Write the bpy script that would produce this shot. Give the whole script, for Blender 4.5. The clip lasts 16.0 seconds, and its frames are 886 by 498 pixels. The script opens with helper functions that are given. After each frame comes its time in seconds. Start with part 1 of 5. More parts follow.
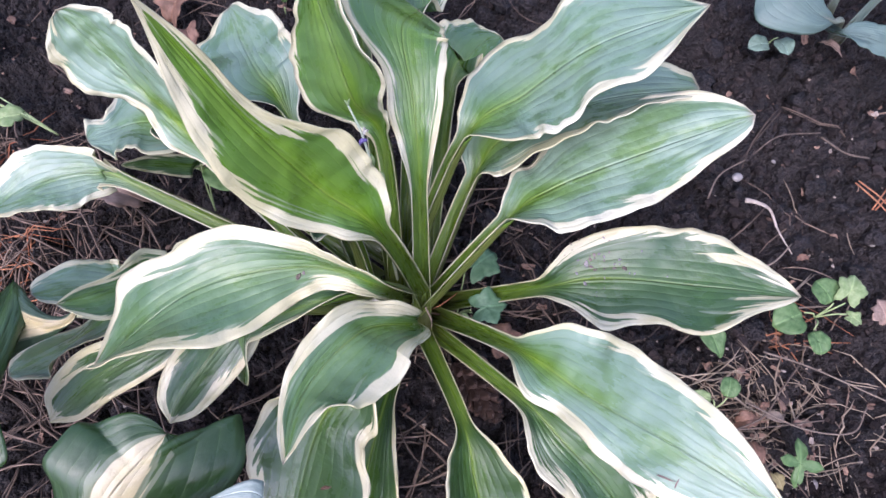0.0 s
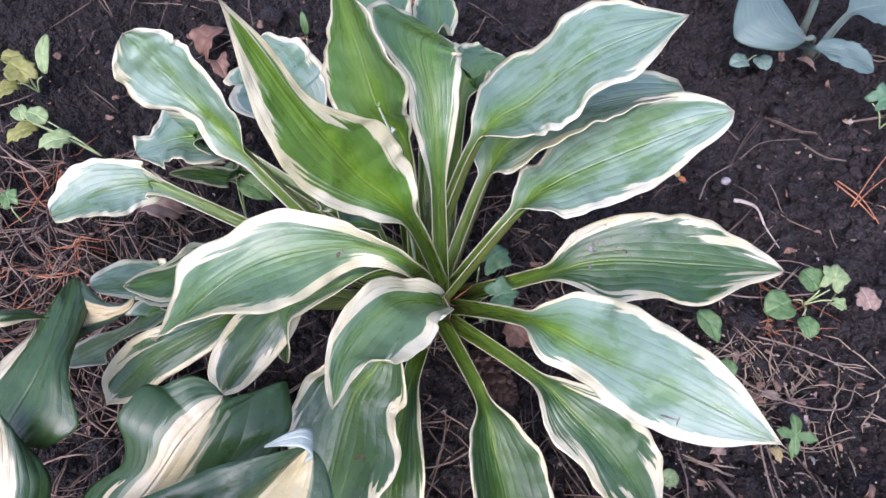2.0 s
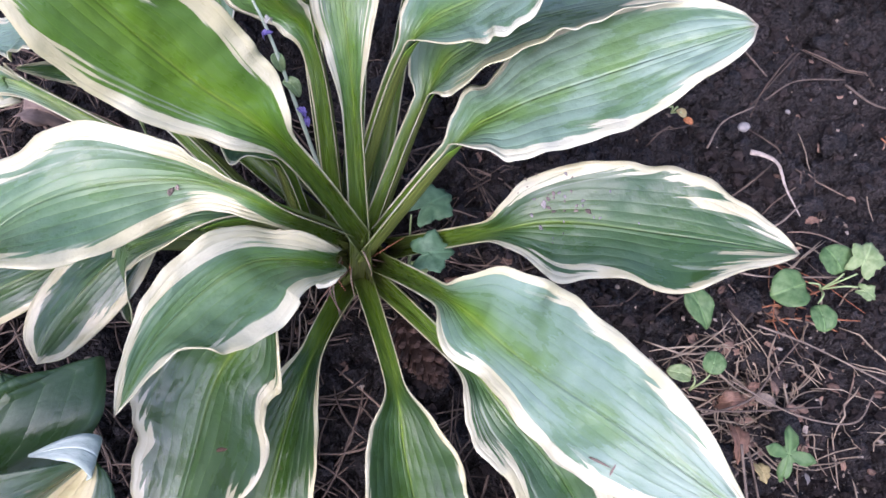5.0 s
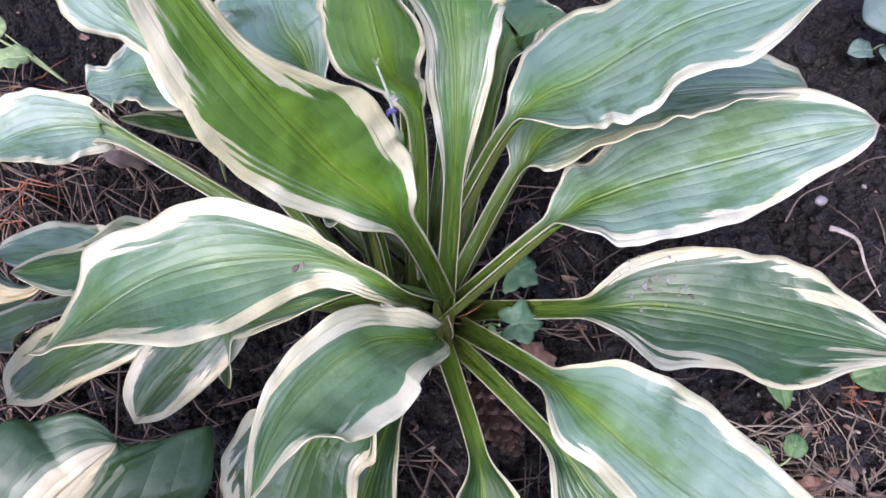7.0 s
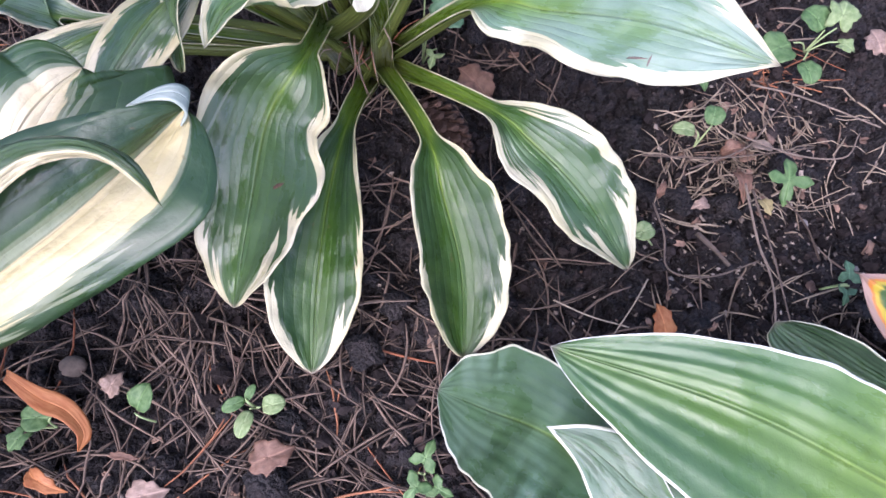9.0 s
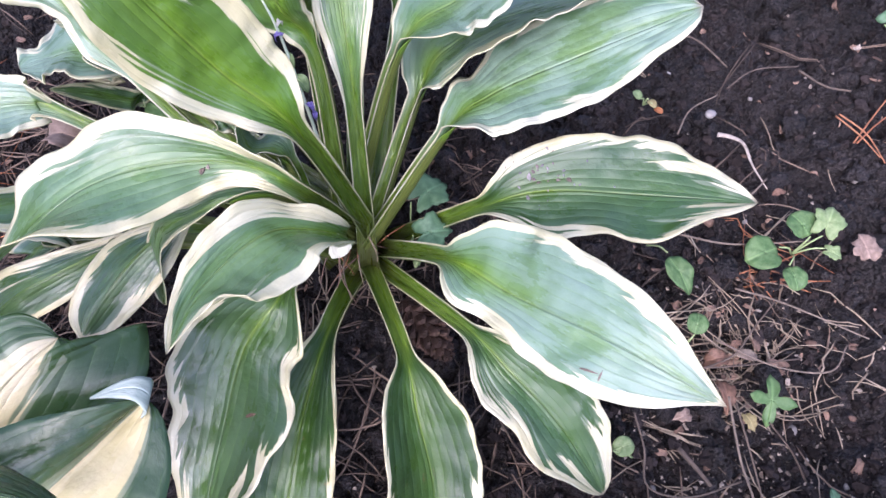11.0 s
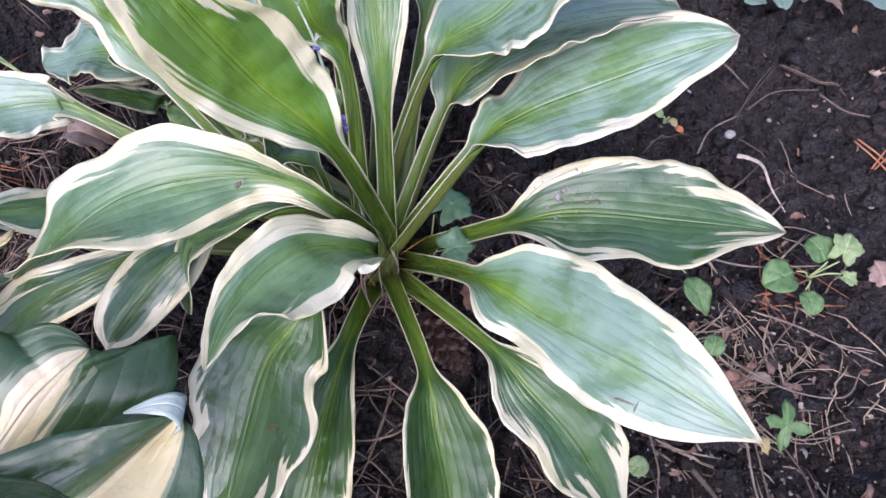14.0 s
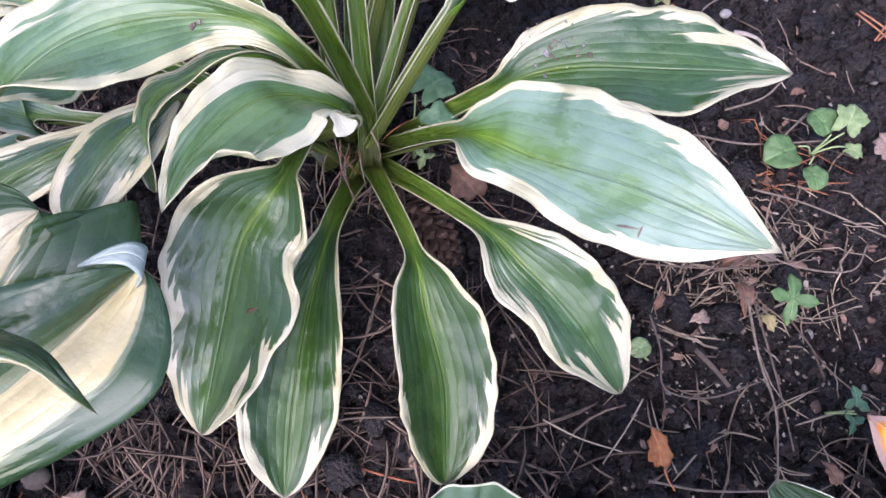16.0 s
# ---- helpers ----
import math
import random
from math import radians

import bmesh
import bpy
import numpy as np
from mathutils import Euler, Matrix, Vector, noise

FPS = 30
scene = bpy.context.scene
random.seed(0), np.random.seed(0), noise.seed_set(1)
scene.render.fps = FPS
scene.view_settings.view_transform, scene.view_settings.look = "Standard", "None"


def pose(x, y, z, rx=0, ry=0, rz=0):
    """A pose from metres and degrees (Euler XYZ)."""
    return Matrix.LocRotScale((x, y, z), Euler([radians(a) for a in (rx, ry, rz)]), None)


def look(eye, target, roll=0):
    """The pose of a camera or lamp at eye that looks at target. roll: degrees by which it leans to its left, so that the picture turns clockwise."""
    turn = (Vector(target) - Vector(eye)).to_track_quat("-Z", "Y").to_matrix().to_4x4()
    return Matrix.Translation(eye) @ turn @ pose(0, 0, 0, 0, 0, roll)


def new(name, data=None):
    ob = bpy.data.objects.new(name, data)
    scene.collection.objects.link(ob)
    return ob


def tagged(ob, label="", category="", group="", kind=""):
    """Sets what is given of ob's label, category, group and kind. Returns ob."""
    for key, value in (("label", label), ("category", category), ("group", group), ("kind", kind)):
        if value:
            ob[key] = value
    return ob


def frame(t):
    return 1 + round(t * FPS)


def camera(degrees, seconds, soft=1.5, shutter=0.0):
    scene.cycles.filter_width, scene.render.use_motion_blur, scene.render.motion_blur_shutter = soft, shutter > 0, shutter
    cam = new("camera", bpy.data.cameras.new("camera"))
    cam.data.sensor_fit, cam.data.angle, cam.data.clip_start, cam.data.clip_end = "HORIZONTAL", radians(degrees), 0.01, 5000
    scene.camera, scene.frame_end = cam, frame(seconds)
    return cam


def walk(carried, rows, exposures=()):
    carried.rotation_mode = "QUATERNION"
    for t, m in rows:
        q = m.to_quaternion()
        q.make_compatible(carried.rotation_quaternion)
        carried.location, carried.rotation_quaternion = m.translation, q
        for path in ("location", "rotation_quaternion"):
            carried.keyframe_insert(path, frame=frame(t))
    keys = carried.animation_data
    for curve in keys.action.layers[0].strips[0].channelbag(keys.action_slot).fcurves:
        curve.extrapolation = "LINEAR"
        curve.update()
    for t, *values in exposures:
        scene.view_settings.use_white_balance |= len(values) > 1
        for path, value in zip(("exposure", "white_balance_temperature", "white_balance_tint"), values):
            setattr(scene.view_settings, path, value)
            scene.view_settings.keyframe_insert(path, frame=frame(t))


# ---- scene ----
cam = camera(70.1, 16.0)
EXPOSURE, KELVIN, TINT = 1.28, 5640, 27
PATH = [
    (0, (0.0227, -0.1464, 0.5770), (0.0613, 0.5381, -1.3018), 2.87),
    (0.5, (0.0098, -0.1714, 0.5844), (0.0176, 0.5325, -1.2876), 0.43),
    (1, (0.006, -0.173, 0.596), (0.022, 0.561, -1.264), 1.1),
    (1.5, (0.0, -0.173, 0.597), (0.021, 0.549, -1.268), 1.6),
    (2, (0.0068, -0.2031, 0.6099), (0.0450, 0.6038, -1.2197), 1.11),
    (2.5, (0.0, -0.215, 0.596), (0.049, 0.602, -1.229), 2.9),
    (3, (0.01, -0.188, 0.576), (0.03, 0.559, -1.279), 3.3),
    (3.5, (0.0245, -0.2069, 0.5428), (-0.0251, 0.5054, -1.3254), -4.23),
    (4, (0.042, -0.212, 0.528), (-0.011, 0.542, -1.324), -3.8),
    (4.5, (0.0514, -0.2111, 0.5013), (0.0284, 0.4516, -1.3855), -1.55),
    (5, (0.079, -0.145, 0.501), (0.063, 0.459, -1.406), 1.2),
    (5.2, (0.074, -0.116, 0.501), (0.036, 0.534, -1.39), -0.5),
    (7.3, (0.021, -0.12, 0.515), (-0.034, 0.553, -1.367), 1.3),
    (7.5, (0.0260, -0.1423, 0.5242), (-0.0148, 0.5398, -1.3555), 0.91),
    (8, (0.018, -0.19, 0.516), (0.04, 0.446, -1.38), 4.6),
    (8.5, (0.017, -0.25, 0.496), (0.054, 0.339, -1.415), 2.5),
    (9, (0.0423, -0.3094, 0.4861), (0.0957, 0.2381, -1.4367), 2.62),
    (9.5, (0.05, -0.301, 0.498), (0.12, 0.311, -1.404), 3.3),
    (10, (0.074, -0.234, 0.522), (0.054, 0.478, -1.347), -3.1),
    (12.3, (0.083, -0.188, 0.534), (0.094, 0.533, -1.331), 0.7),
    (12.5, (0.0855, -0.1857, 0.5406), (0.0950, 0.5391, -1.3234), 0.81),
    (13, (0.08, -0.185, 0.54), (0.099, 0.54, -1.323), 1.9),
    (13.5, (0.071, -0.176, 0.549), (0.094, 0.542, -1.318), 2.4),
    (14, (0.056, -0.187, 0.533), (0.067, 0.52, -1.338), 2.0),
    (14.5, (0.047, -0.218, 0.508), (0.05, 0.441, -1.38), 0.2),
    (15, (0.052, -0.231, 0.495), (0.073, 0.367, -1.414), 1.4),
    (15.5, (0.06, -0.239, 0.488), (0.081, 0.365, -1.418), 0.9),
    (16, (0.0596, -0.2375, 0.4851), (0.0989, 0.3708, -1.4198), 2.13),
]
walk(cam, [(t, look(eye, target, roll)) for t, eye, target, roll in PATH], [(t, EXPOSURE + e, KELVIN, TINT) for t, e in ((0.0, -0.02), (5.0, 0.0), (7.5, -0.10), (8.0, -0.16), (8.5, -0.20), (9.0, 0.12), (9.5, 0.34), (10.0, 0.30), (12.5, 0.04), (14.0, -0.04), (15.0, -0.10), (16.0, 0.05))])

# ---- light ----
world = bpy.data.worlds.new("overcast_sky")
scene.world = world
world.use_nodes = True
wn = world.node_tree
sky = wn.nodes.new("ShaderNodeTexSky")
sky.sky_type, sky.sun_disc = "NISHITA", False
sky.sun_elevation, sky.sun_rotation = radians(57), radians(207)
sky.air_density, sky.dust_density, sky.ozone_density = 1.0, 4.0, 1.0
wn.nodes["Background"].inputs[1].default_value = 0.15
wn.links.new(sky.outputs[0], wn.nodes["Background"].inputs[0])
sun_data = bpy.data.lights.new("sun", "SUN")
sun_data.energy, sun_data.angle, sun_data.color = 1.35, radians(80), (1.0, 0.985, 0.97)
sun = new("sun", sun_data)
sun.matrix_world = look((-0.60, -1.20, 2.10), (0, 0, 0))


# ---- material helpers ----
class Nodes:
    """Short hand for building a material's node tree."""

    def __init__(self, name):
        self.mat = bpy.data.materials.new(name)
        self.mat.use_nodes = True
        self.t = self.mat.node_tree
        self.bsdf = self.t.nodes["Principled BSDF"]
        self.out = self.t.nodes["Material Output"]

    def put(self, socket, value):
        if isinstance(value, bpy.types.NodeSocket):
            self.t.links.new(value, socket)
        elif value is not None:
            socket.default_value = value

    def math(self, op, a, b=0.0, c=None, clamp=False):
        n = self.t.nodes.new("ShaderNodeMath")
        n.operation, n.use_clamp = op, clamp
        for s, v in zip(n.inputs, (a, b, c)):
            self.put(s, v)
        return n.outputs[0]

    def ramp(self, x, a, b, lo=0.0, hi=1.0, smooth=True):
        n = self.t.nodes.new("ShaderNodeMapRange")
        n.interpolation_type = "SMOOTHSTEP" if smooth else "LINEAR"
        for s, v in zip(n.inputs, (x, a, b, lo, hi)):
            self.put(s, v)
        return n.outputs[0]

    def mix(self, f, a, b, blend="MIX"):
        n = self.t.nodes.new("ShaderNodeMix")
        n.data_type, n.blend_type = "RGBA", blend
        self.put(n.inputs[0], f)
        for s, v in ((n.inputs[6], a), (n.inputs[7], b)):
            self.put(s, (*v, 1) if isinstance(v, tuple) and len(v) == 3 else v)
        return n.outputs[2]

    def xyz(self, x=0.0, y=0.0, z=0.0):
        n = self.t.nodes.new("ShaderNodeCombineXYZ")
        for s, v in zip(n.inputs, (x, y, z)):
            self.put(s, v)
        return n.outputs[0]

    def split(self, v):
        n = self.t.nodes.new("ShaderNodeSeparateXYZ")
        self.put(n.inputs[0], v)
        return n.outputs

    def uv(self, name):
        n = self.t.nodes.new("ShaderNodeUVMap")
        n.uv_map = name
        return n.outputs[0]

    def objco(self):
        return self.t.nodes.new("ShaderNodeTexCoord").outputs["Object"]

    def rand(self):
        return self.t.nodes.new("ShaderNodeObjectInfo").outputs["Random"]

    def island(self):
        return self.t.nodes.new("ShaderNodeNewGeometry").outputs["Random Per Island"]

    def noise(self, vec, scale, detail=3.0, rough=0.55, dims="3D"):
        n = self.t.nodes.new("ShaderNodeTexNoise")
        n.noise_dimensions = dims
        self.put(n.inputs["Vector"], vec)
        n.inputs["Scale"].default_value, n.inputs["Detail"].default_value = scale, detail
        n.inputs["Roughness"].default_value = rough
        return n.outputs[0]

    def voronoi(self, vec, scale, feature="F1"):
        n = self.t.nodes.new("ShaderNodeTexVoronoi")
        n.feature = feature
        self.put(n.inputs["Vector"], vec)
        n.inputs["Scale"].default_value = scale
        return n.outputs[0]

    def bump(self, height, dist, strength=1.0):
        n = self.t.nodes.new("ShaderNodeBump")
        n.inputs["Distance"].default_value, n.inputs["Strength"].default_value = dist, strength
        self.put(n.inputs["Height"], height)
        self.put(self.bsdf.inputs["Normal"], n.outputs[0])

    def done(self, color, rough=0.6, spec=0.5, trans=None, trans_amount=0.0):
        self.put(self.bsdf.inputs["Base Color"], (*color, 1) if isinstance(color, tuple) else color)
        self.put(self.bsdf.inputs["Roughness"], rough)
        self.bsdf.inputs["Specular IOR Level"].default_value = spec
        if trans is not None:
            tr = self.t.nodes.new("ShaderNodeBsdfTranslucent")
            self.put(tr.inputs[0], (*trans, 1) if isinstance(trans, tuple) else trans)
            mx = self.t.nodes.new("ShaderNodeMixShader")
            mx.inputs[0].default_value = trans_amount
            self.t.links.new(self.bsdf.outputs[0], mx.inputs[1])
            self.t.links.new(tr.outputs[0], mx.inputs[2])
            self.t.links.new(mx.outputs[0], self.out.inputs[0])
        return self.mat


def leaf_material(name, mid, side, edge, margin, teeth=0.5, invert=False, wax=0.45, heart=0.26, shift=0.0, rough=0.30, yellow=(0.20, 0.30, 0.03), veins=6.5, bloom_sheen=0.3, spec=0.7, relief=0.7, vein_tone=0.35, tip_wide=1.0, stripe=None, flush=None, stem=((0.150, 0.240, 0.022), (0.090, 0.170, 0.018))):
    """A variegated leaf: uv 'blade' is (along 0..1, across -1..1), uv 'edge' is (metres from the edge, metres along).
    mid, side: greens beside the midrib and towards the margin; edge: the colour of the margin, about 'margin' metres wide,
    its inner border broken into flames along the veins ('teeth'). invert: a pale centre, 'heart' wide, in a green leaf."""
    n = Nodes(name)
    u, v, _ = n.split(n.uv("blade"))
    d, s, _ = n.split(n.uv("edge"))
    off = n.math("MULTIPLY", n.rand(), 37.0)
    av = n.math("ABSOLUTE", v)
    # the veins leave the midrib, run beside it and end in the margin of the outer half
    q = n.math("MULTIPLY", v, n.ramp(u, 0.15, 1.0, 1.0, 0.30))

    def lanes(count, bend, step):
        """A value of its own for each narrow lane that runs along the veins."""
        sway = n.math("MULTIPLY", n.noise(n.xyz(n.math("MULTIPLY", u, 3.0), n.math("MULTIPLY", v, 2.0), n.math("ADD", off, step)), 1.0, 2.0), bend)
        lane = n.math("FLOOR", n.math("ADD", n.math("MULTIPLY", q, count), sway))
        w = n.t.nodes.new("ShaderNodeTexWhiteNoise")
        n.put(w.inputs["Vector"], n.xyz(lane, 0.5, n.math("ADD", n.math("FLOOR", off), step)))
        return w.outputs["Value"]

    # flames along the veins, broad ones few and fine ones many
    wide, fine, hair = lanes(11.0, 0.9, 1.0), lanes(26.0, 1.2, 2.0), lanes(60.0, 1.6, 3.0)
    broad = n.noise(n.xyz(n.math("MULTIPLY", u, 3.4), n.math("MULTIPLY", v, 1.6), off), 1.0, 2.0)
    flame = n.math("ADD", n.math("MULTIPLY", n.math("POWER", wide, 5.0), 1.6), n.math("MULTIPLY", n.math("SUBTRACT", n.math("POWER", fine, 3.0), 0.3), 0.8))
    flame = n.math("ADD", flame, n.math("MULTIPLY", n.math("SUBTRACT", hair, 0.5), 0.18))
    away = n.ramp(u, 0.05, 0.32)
    if invert:
        centre = n.math("SUBTRACT", n.math("ABSOLUTE", n.math("SUBTRACT", v, shift)), n.math("MULTIPLY", n.math("MULTIPLY", flame, n.ramp(v, shift, shift + 0.1, 0.15, 1.0)), teeth * 0.22))
        centre = n.math("ADD", centre, n.math("MULTIPLY", n.math("SUBTRACT", broad, 0.5), 0.18))
        is_margin = n.ramp(centre, heart + 0.012, heart - 0.012)
        pale = n.math("MULTIPLY", n.ramp(n.math("SUBTRACT", centre, n.math("MULTIPLY", fine, teeth * 0.16)), heart + 0.05, heart + 0.03), 0.55)
        if stripe:
            lo, hi, stop = stripe
            band = n.math("MULTIPLY", n.ramp(n.math("ADD", v, n.math("MULTIPLY", broad, 0.10)), lo, lo + 0.02), n.ramp(n.math("ADD", v, n.math("MULTIPLY", broad, 0.10)), hi, hi - 0.02))
            band = n.math("MULTIPLY", band, n.ramp(n.math("ADD", u, n.math("MULTIPLY", fine, 0.10)), stop, stop - 0.02))
            is_margin = n.math("MAXIMUM", is_margin, band)
    else:
        wide_at = n.math("MULTIPLY", n.ramp(u, 0.0, 0.25, 0.11, 1.0), n.ramp(u, 0.5, 0.92, 1.0, tip_wide))
        reach = n.math("DIVIDE", n.math("DIVIDE", d, margin), wide_at)
        reach = n.math("SUBTRACT", reach, n.math("MULTIPLY", n.math("MULTIPLY", flame, away), teeth * 2.0))
        reach = n.math("ADD", reach, n.math("MULTIPLY", n.math("MULTIPLY", n.math("SUBTRACT", broad, 0.5), away), 1.1))
        base_end = n.ramp(u, -0.80, -0.45)
        is_margin = n.math("MULTIPLY", n.ramp(reach, 1.05, 0.95), base_end)
        second = n.math("SUBTRACT", reach, n.math("MULTIPLY", n.math("MULTIPLY", n.math("POWER", fine, 4.0), away), teeth * 1.6 + 0.15))
        pale = n.math("MULTIPLY", n.math("MULTIPLY", n.ramp(second, 1.10, 0.98), n.ramp(hair, 0.0, 1.0, 0.25, 0.65, False)), away)
    green = n.mix(n.ramp(av, 0.05, 0.60), mid, side)
    green = n.mix(n.math("MULTIPLY", n.ramp(broad, 0.45, 0.70), 0.45), green, mid)
    if flush:
        green = n.mix(n.ramp(u, 0.75, 0.15, 0.0, 0.85), green, flush)
    # midrib, yellowish near the base
    thin = n.math("MULTIPLY", av, n.ramp(u, 0.0, 0.8, 1.0, 2.0))
    rib = n.math("ADD", n.math("MULTIPLY", n.ramp(thin, 0.045, 0.015), n.ramp(u, 0.9, 0.05, 0.10, 0.65)), n.math("MULTIPLY", n.ramp(thin, 0.20, 0.0), n.ramp(u, 0.65, 0.0, 0.0, 0.35)), clamp=True)
    green = n.mix(rib, green, yellow)
    # towards the stalk
    shaft = n.mix(n.ramp(n.noise(n.xyz(n.math("MULTIPLY", s, 70.0), n.math("MULTIPLY", v, 6.0), off), 1.0, 4.0), 0.3, 0.7), *stem)
    shaft = n.mix(n.ramp(u, -0.50, -0.95, 0.0, 0.8), shaft, (0.060, 0.045, 0.018))
    green = n.mix(n.ramp(u, 0.10, -0.05), green, shaft)
    # bluish waxy bloom with painted sky sheen, thinner in patches and towards the stalk
    wax_patch = n.noise(n.xyz(n.math("MULTIPLY", s, 26.0), n.math("MULTIPLY", v, 2.6), n.math("ADD", off, 3.0)), 1.0, 4.0, 0.6)
    sheen_film = n.math("MULTIPLY", n.math("MULTIPLY", n.ramp(wax_patch, 0.30, 0.62, 0.35, 1.0), n.ramp(n.math("ADD", n.math("MULTIPLY", av, 0.55), u), 0.10, 0.65)), bloom_sheen)
    green = n.mix(sheen_film, green, (0.248, 0.348, 0.278))
    # fine cells between the veins
    cell = n.noise(n.xyz(n.math("MULTIPLY", s, 900.0), n.math("MULTIPLY", v, 60.0), off), 1.0, 2.0)
    green = n.mix(n.math("MULTIPLY", n.ramp(cell, 0.4, 0.8), 0.10), green, tuple(c * 0.55 for c in side))
    # sunken veins that draw together at the tip, pillows between them
    drift = n.noise(n.xyz(n.math("MULTIPLY", u, 2.0), n.math("MULTIPLY", v, 3.0), n.math("ADD", off, 9.0)), 1.0, 2.0, 0.5)
    phase = n.math("ADD", n.math("MULTIPLY", n.math("POWER", n.math("ABSOLUTE", n.math("MULTIPLY", v, n.ramp(u, 0.2, 1.0, 1.0, 0.75))), 0.85), veins * 3.1416), n.math("MULTIPLY", drift, 1.3))
    pillow = n.math("POWER", n.math("ABSOLUTE", n.math("SINE", phase)), 0.6)
    line = n.math("MULTIPLY", n.ramp(pillow, 0.50, 0.15), n.ramp(wax_patch, 0.35, 0.65, 0.2, 1.0))
    green = n.mix(n.math("MULTIPLY", line, vein_tone), green, tuple(c * 1.5 + 0.02 for c in mid))
    crease = n.math("MULTIPLY", n.ramp(n.math("ABSOLUTE", n.math("SUBTRACT", pillow, 0.5)), 0.12, 0.02), n.ramp(drift, 0.45, 0.65, 0.0, 0.10))
    green = n.mix(crease, green, tuple(c * 0.45 for c in side))
    grey = tuple(0.38 * a + 0.62 * b for a, b in zip(edge, (0.15, 0.24, 0.16)))
    col = n.mix(pale, green, grey)
    cream = n.mix(n.ramp(broad, 0.35, 0.65), edge, tuple(c * k for c, k in zip(edge, (0.95, 0.92, 0.78))))
    cream = n.mix(n.math("MULTIPLY", n.ramp(hair, 0.55, 1.0), 0.15), cream, tuple(c * k for c, k in zip(edge, (0.80, 0.86, 0.66))))
    col = n.mix(is_margin, col, cream)
    # small brown flecks and a drier tip
    fleck = n.noise(n.xyz(n.math("MULTIPLY", s, 90.0), n.math("MULTIPLY", d, 90.0), off), 1.0, 2.0)
    col = n.mix(n.math("MULTIPLY", n.ramp(fleck, 0.74, 0.80), 0.5), col, (0.20, 0.13, 0.06))
    col = n.mix(n.ramp(u, 0.972, 1.0, 0.0, 0.8), col, (0.17, 0.13, 0.10))
    pucker = n.noise(n.xyz(n.math("MULTIPLY", s, 130.0), n.math("MULTIPLY", v, 5.0), off), 1.0, 3.0, 0.5)
    swell = n.noise(n.xyz(n.math("MULTIPLY", s, 34.0), n.math("MULTIPLY", v, 1.3), n.math("ADD", off, 17.0)), 1.0, 1.0, 0.5)
    h = n.math("ADD", n.math("MULTIPLY", n.math("MULTIPLY", pillow, n.ramp(wax_patch, 0.3, 0.7, 0.45, 1.0)), relief * 0.8), n.math("MULTIPLY", pucker, 1.2))
    h = n.math("ADD", n.math("ADD", h, n.math("MULTIPLY", swell, 9.0)), n.math("MULTIPLY", cell, 0.12))
    h = n.math("SUBTRACT", h, n.math("MULTIPLY", n.math("MULTIPLY", n.ramp(thin, 0.06, 0.0), n.ramp(u, 0.0, 0.3)), 0.9))
    n.bump(h, 0.0012, 0.75)
    rr = n.ramp(wax_patch, 0.35, 0.65, rough - 0.08, rough + 0.14)
    n.bsdf.inputs["Coat Weight"].default_value, n.bsdf.inputs["Coat Roughness"].default_value = wax, 0.20
    return n.done(col, rr, spec, n.mix(0.5, col, (0.32, 0.45, 0.02)), 0.32)


def ground_material():
    n = Nodes("damp_soil")
    p = n.objco()
    a = n.noise(p, 9.0, 6.0, 0.6)
    b = n.noise(p, 70.0, 5.0, 0.65)
    c = n.noise(p, 420.0, 3.0, 0.6)
    col = n.mix(n.ramp(b, 0.3, 0.7), (0.0048, 0.0036, 0.0035), (0.030, 0.0235, 0.0228))
    col = n.mix(n.math("MULTIPLY", n.ramp(a, 0.42, 0.66), 0.6), col, (0.036, 0.028, 0.027))
    col = n.mix(n.math("MULTIPLY", n.ramp(c, 0.56, 0.72), 0.5), col, (0.075, 0.058, 0.053))
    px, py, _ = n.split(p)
    # darker brown towards the left and back, ending about a metre out
    dark_left = n.ramp(n.math("ADD", n.math("SUBTRACT", px, n.math("MULTIPLY", py, 0.3)), n.math("MULTIPLY", a, 0.25)), 0.0, -0.28)
    dark_left = n.math("MULTIPLY", n.math("MULTIPLY", dark_left, n.ramp(px, -1.3, -0.7)), n.ramp(n.math("ABSOLUTE", py), 1.3, 0.7))
    col = n.mix(n.math("MULTIPLY", dark_left, 0.6), col, (0.0095, 0.0060, 0.0048))
    bits = n.voronoi(p, 210.0)
    col = n.mix(n.math("MULTIPLY", n.ramp(bits, 0.16, 0.10), n.ramp(b, 0.55, 0.66)), col, (0.14, 0.11, 0.09))
    n.bump(n.math("ADD", n.math("ADD", n.math("MULTIPLY", b, 1.2), n.math("MULTIPLY", c, 0.8)), n.math("MULTIPLY", n.voronoi(p, 260.0), -0.9)), 0.006, 1.0)
    return n.done(col, n.ramp(b, 0.3, 0.7, 0.55, 0.85), 0.35)


def litter_material(name, a, b, rough=0.7, scale=60.0, spec=0.3):
    """Dry plant matter, a different tone for each piece."""
    n = Nodes(name)
    r = n.island()
    o = n.rand()
    q = n.math("FRACT", n.math("ADD", r, n.math("MULTIPLY", o, 3.7)))
    g = n.noise(n.objco(), scale, 4.0, 0.6)
    col = n.mix(q, a, b)
    col = n.mix(n.math("MULTIPLY", n.ramp(g, 0.35, 0.7), 0.5), col, tuple(c * 0.45 for c in a))
    n.bump(g, 0.0010, 0.8)
    return n.done(col, rough, spec)


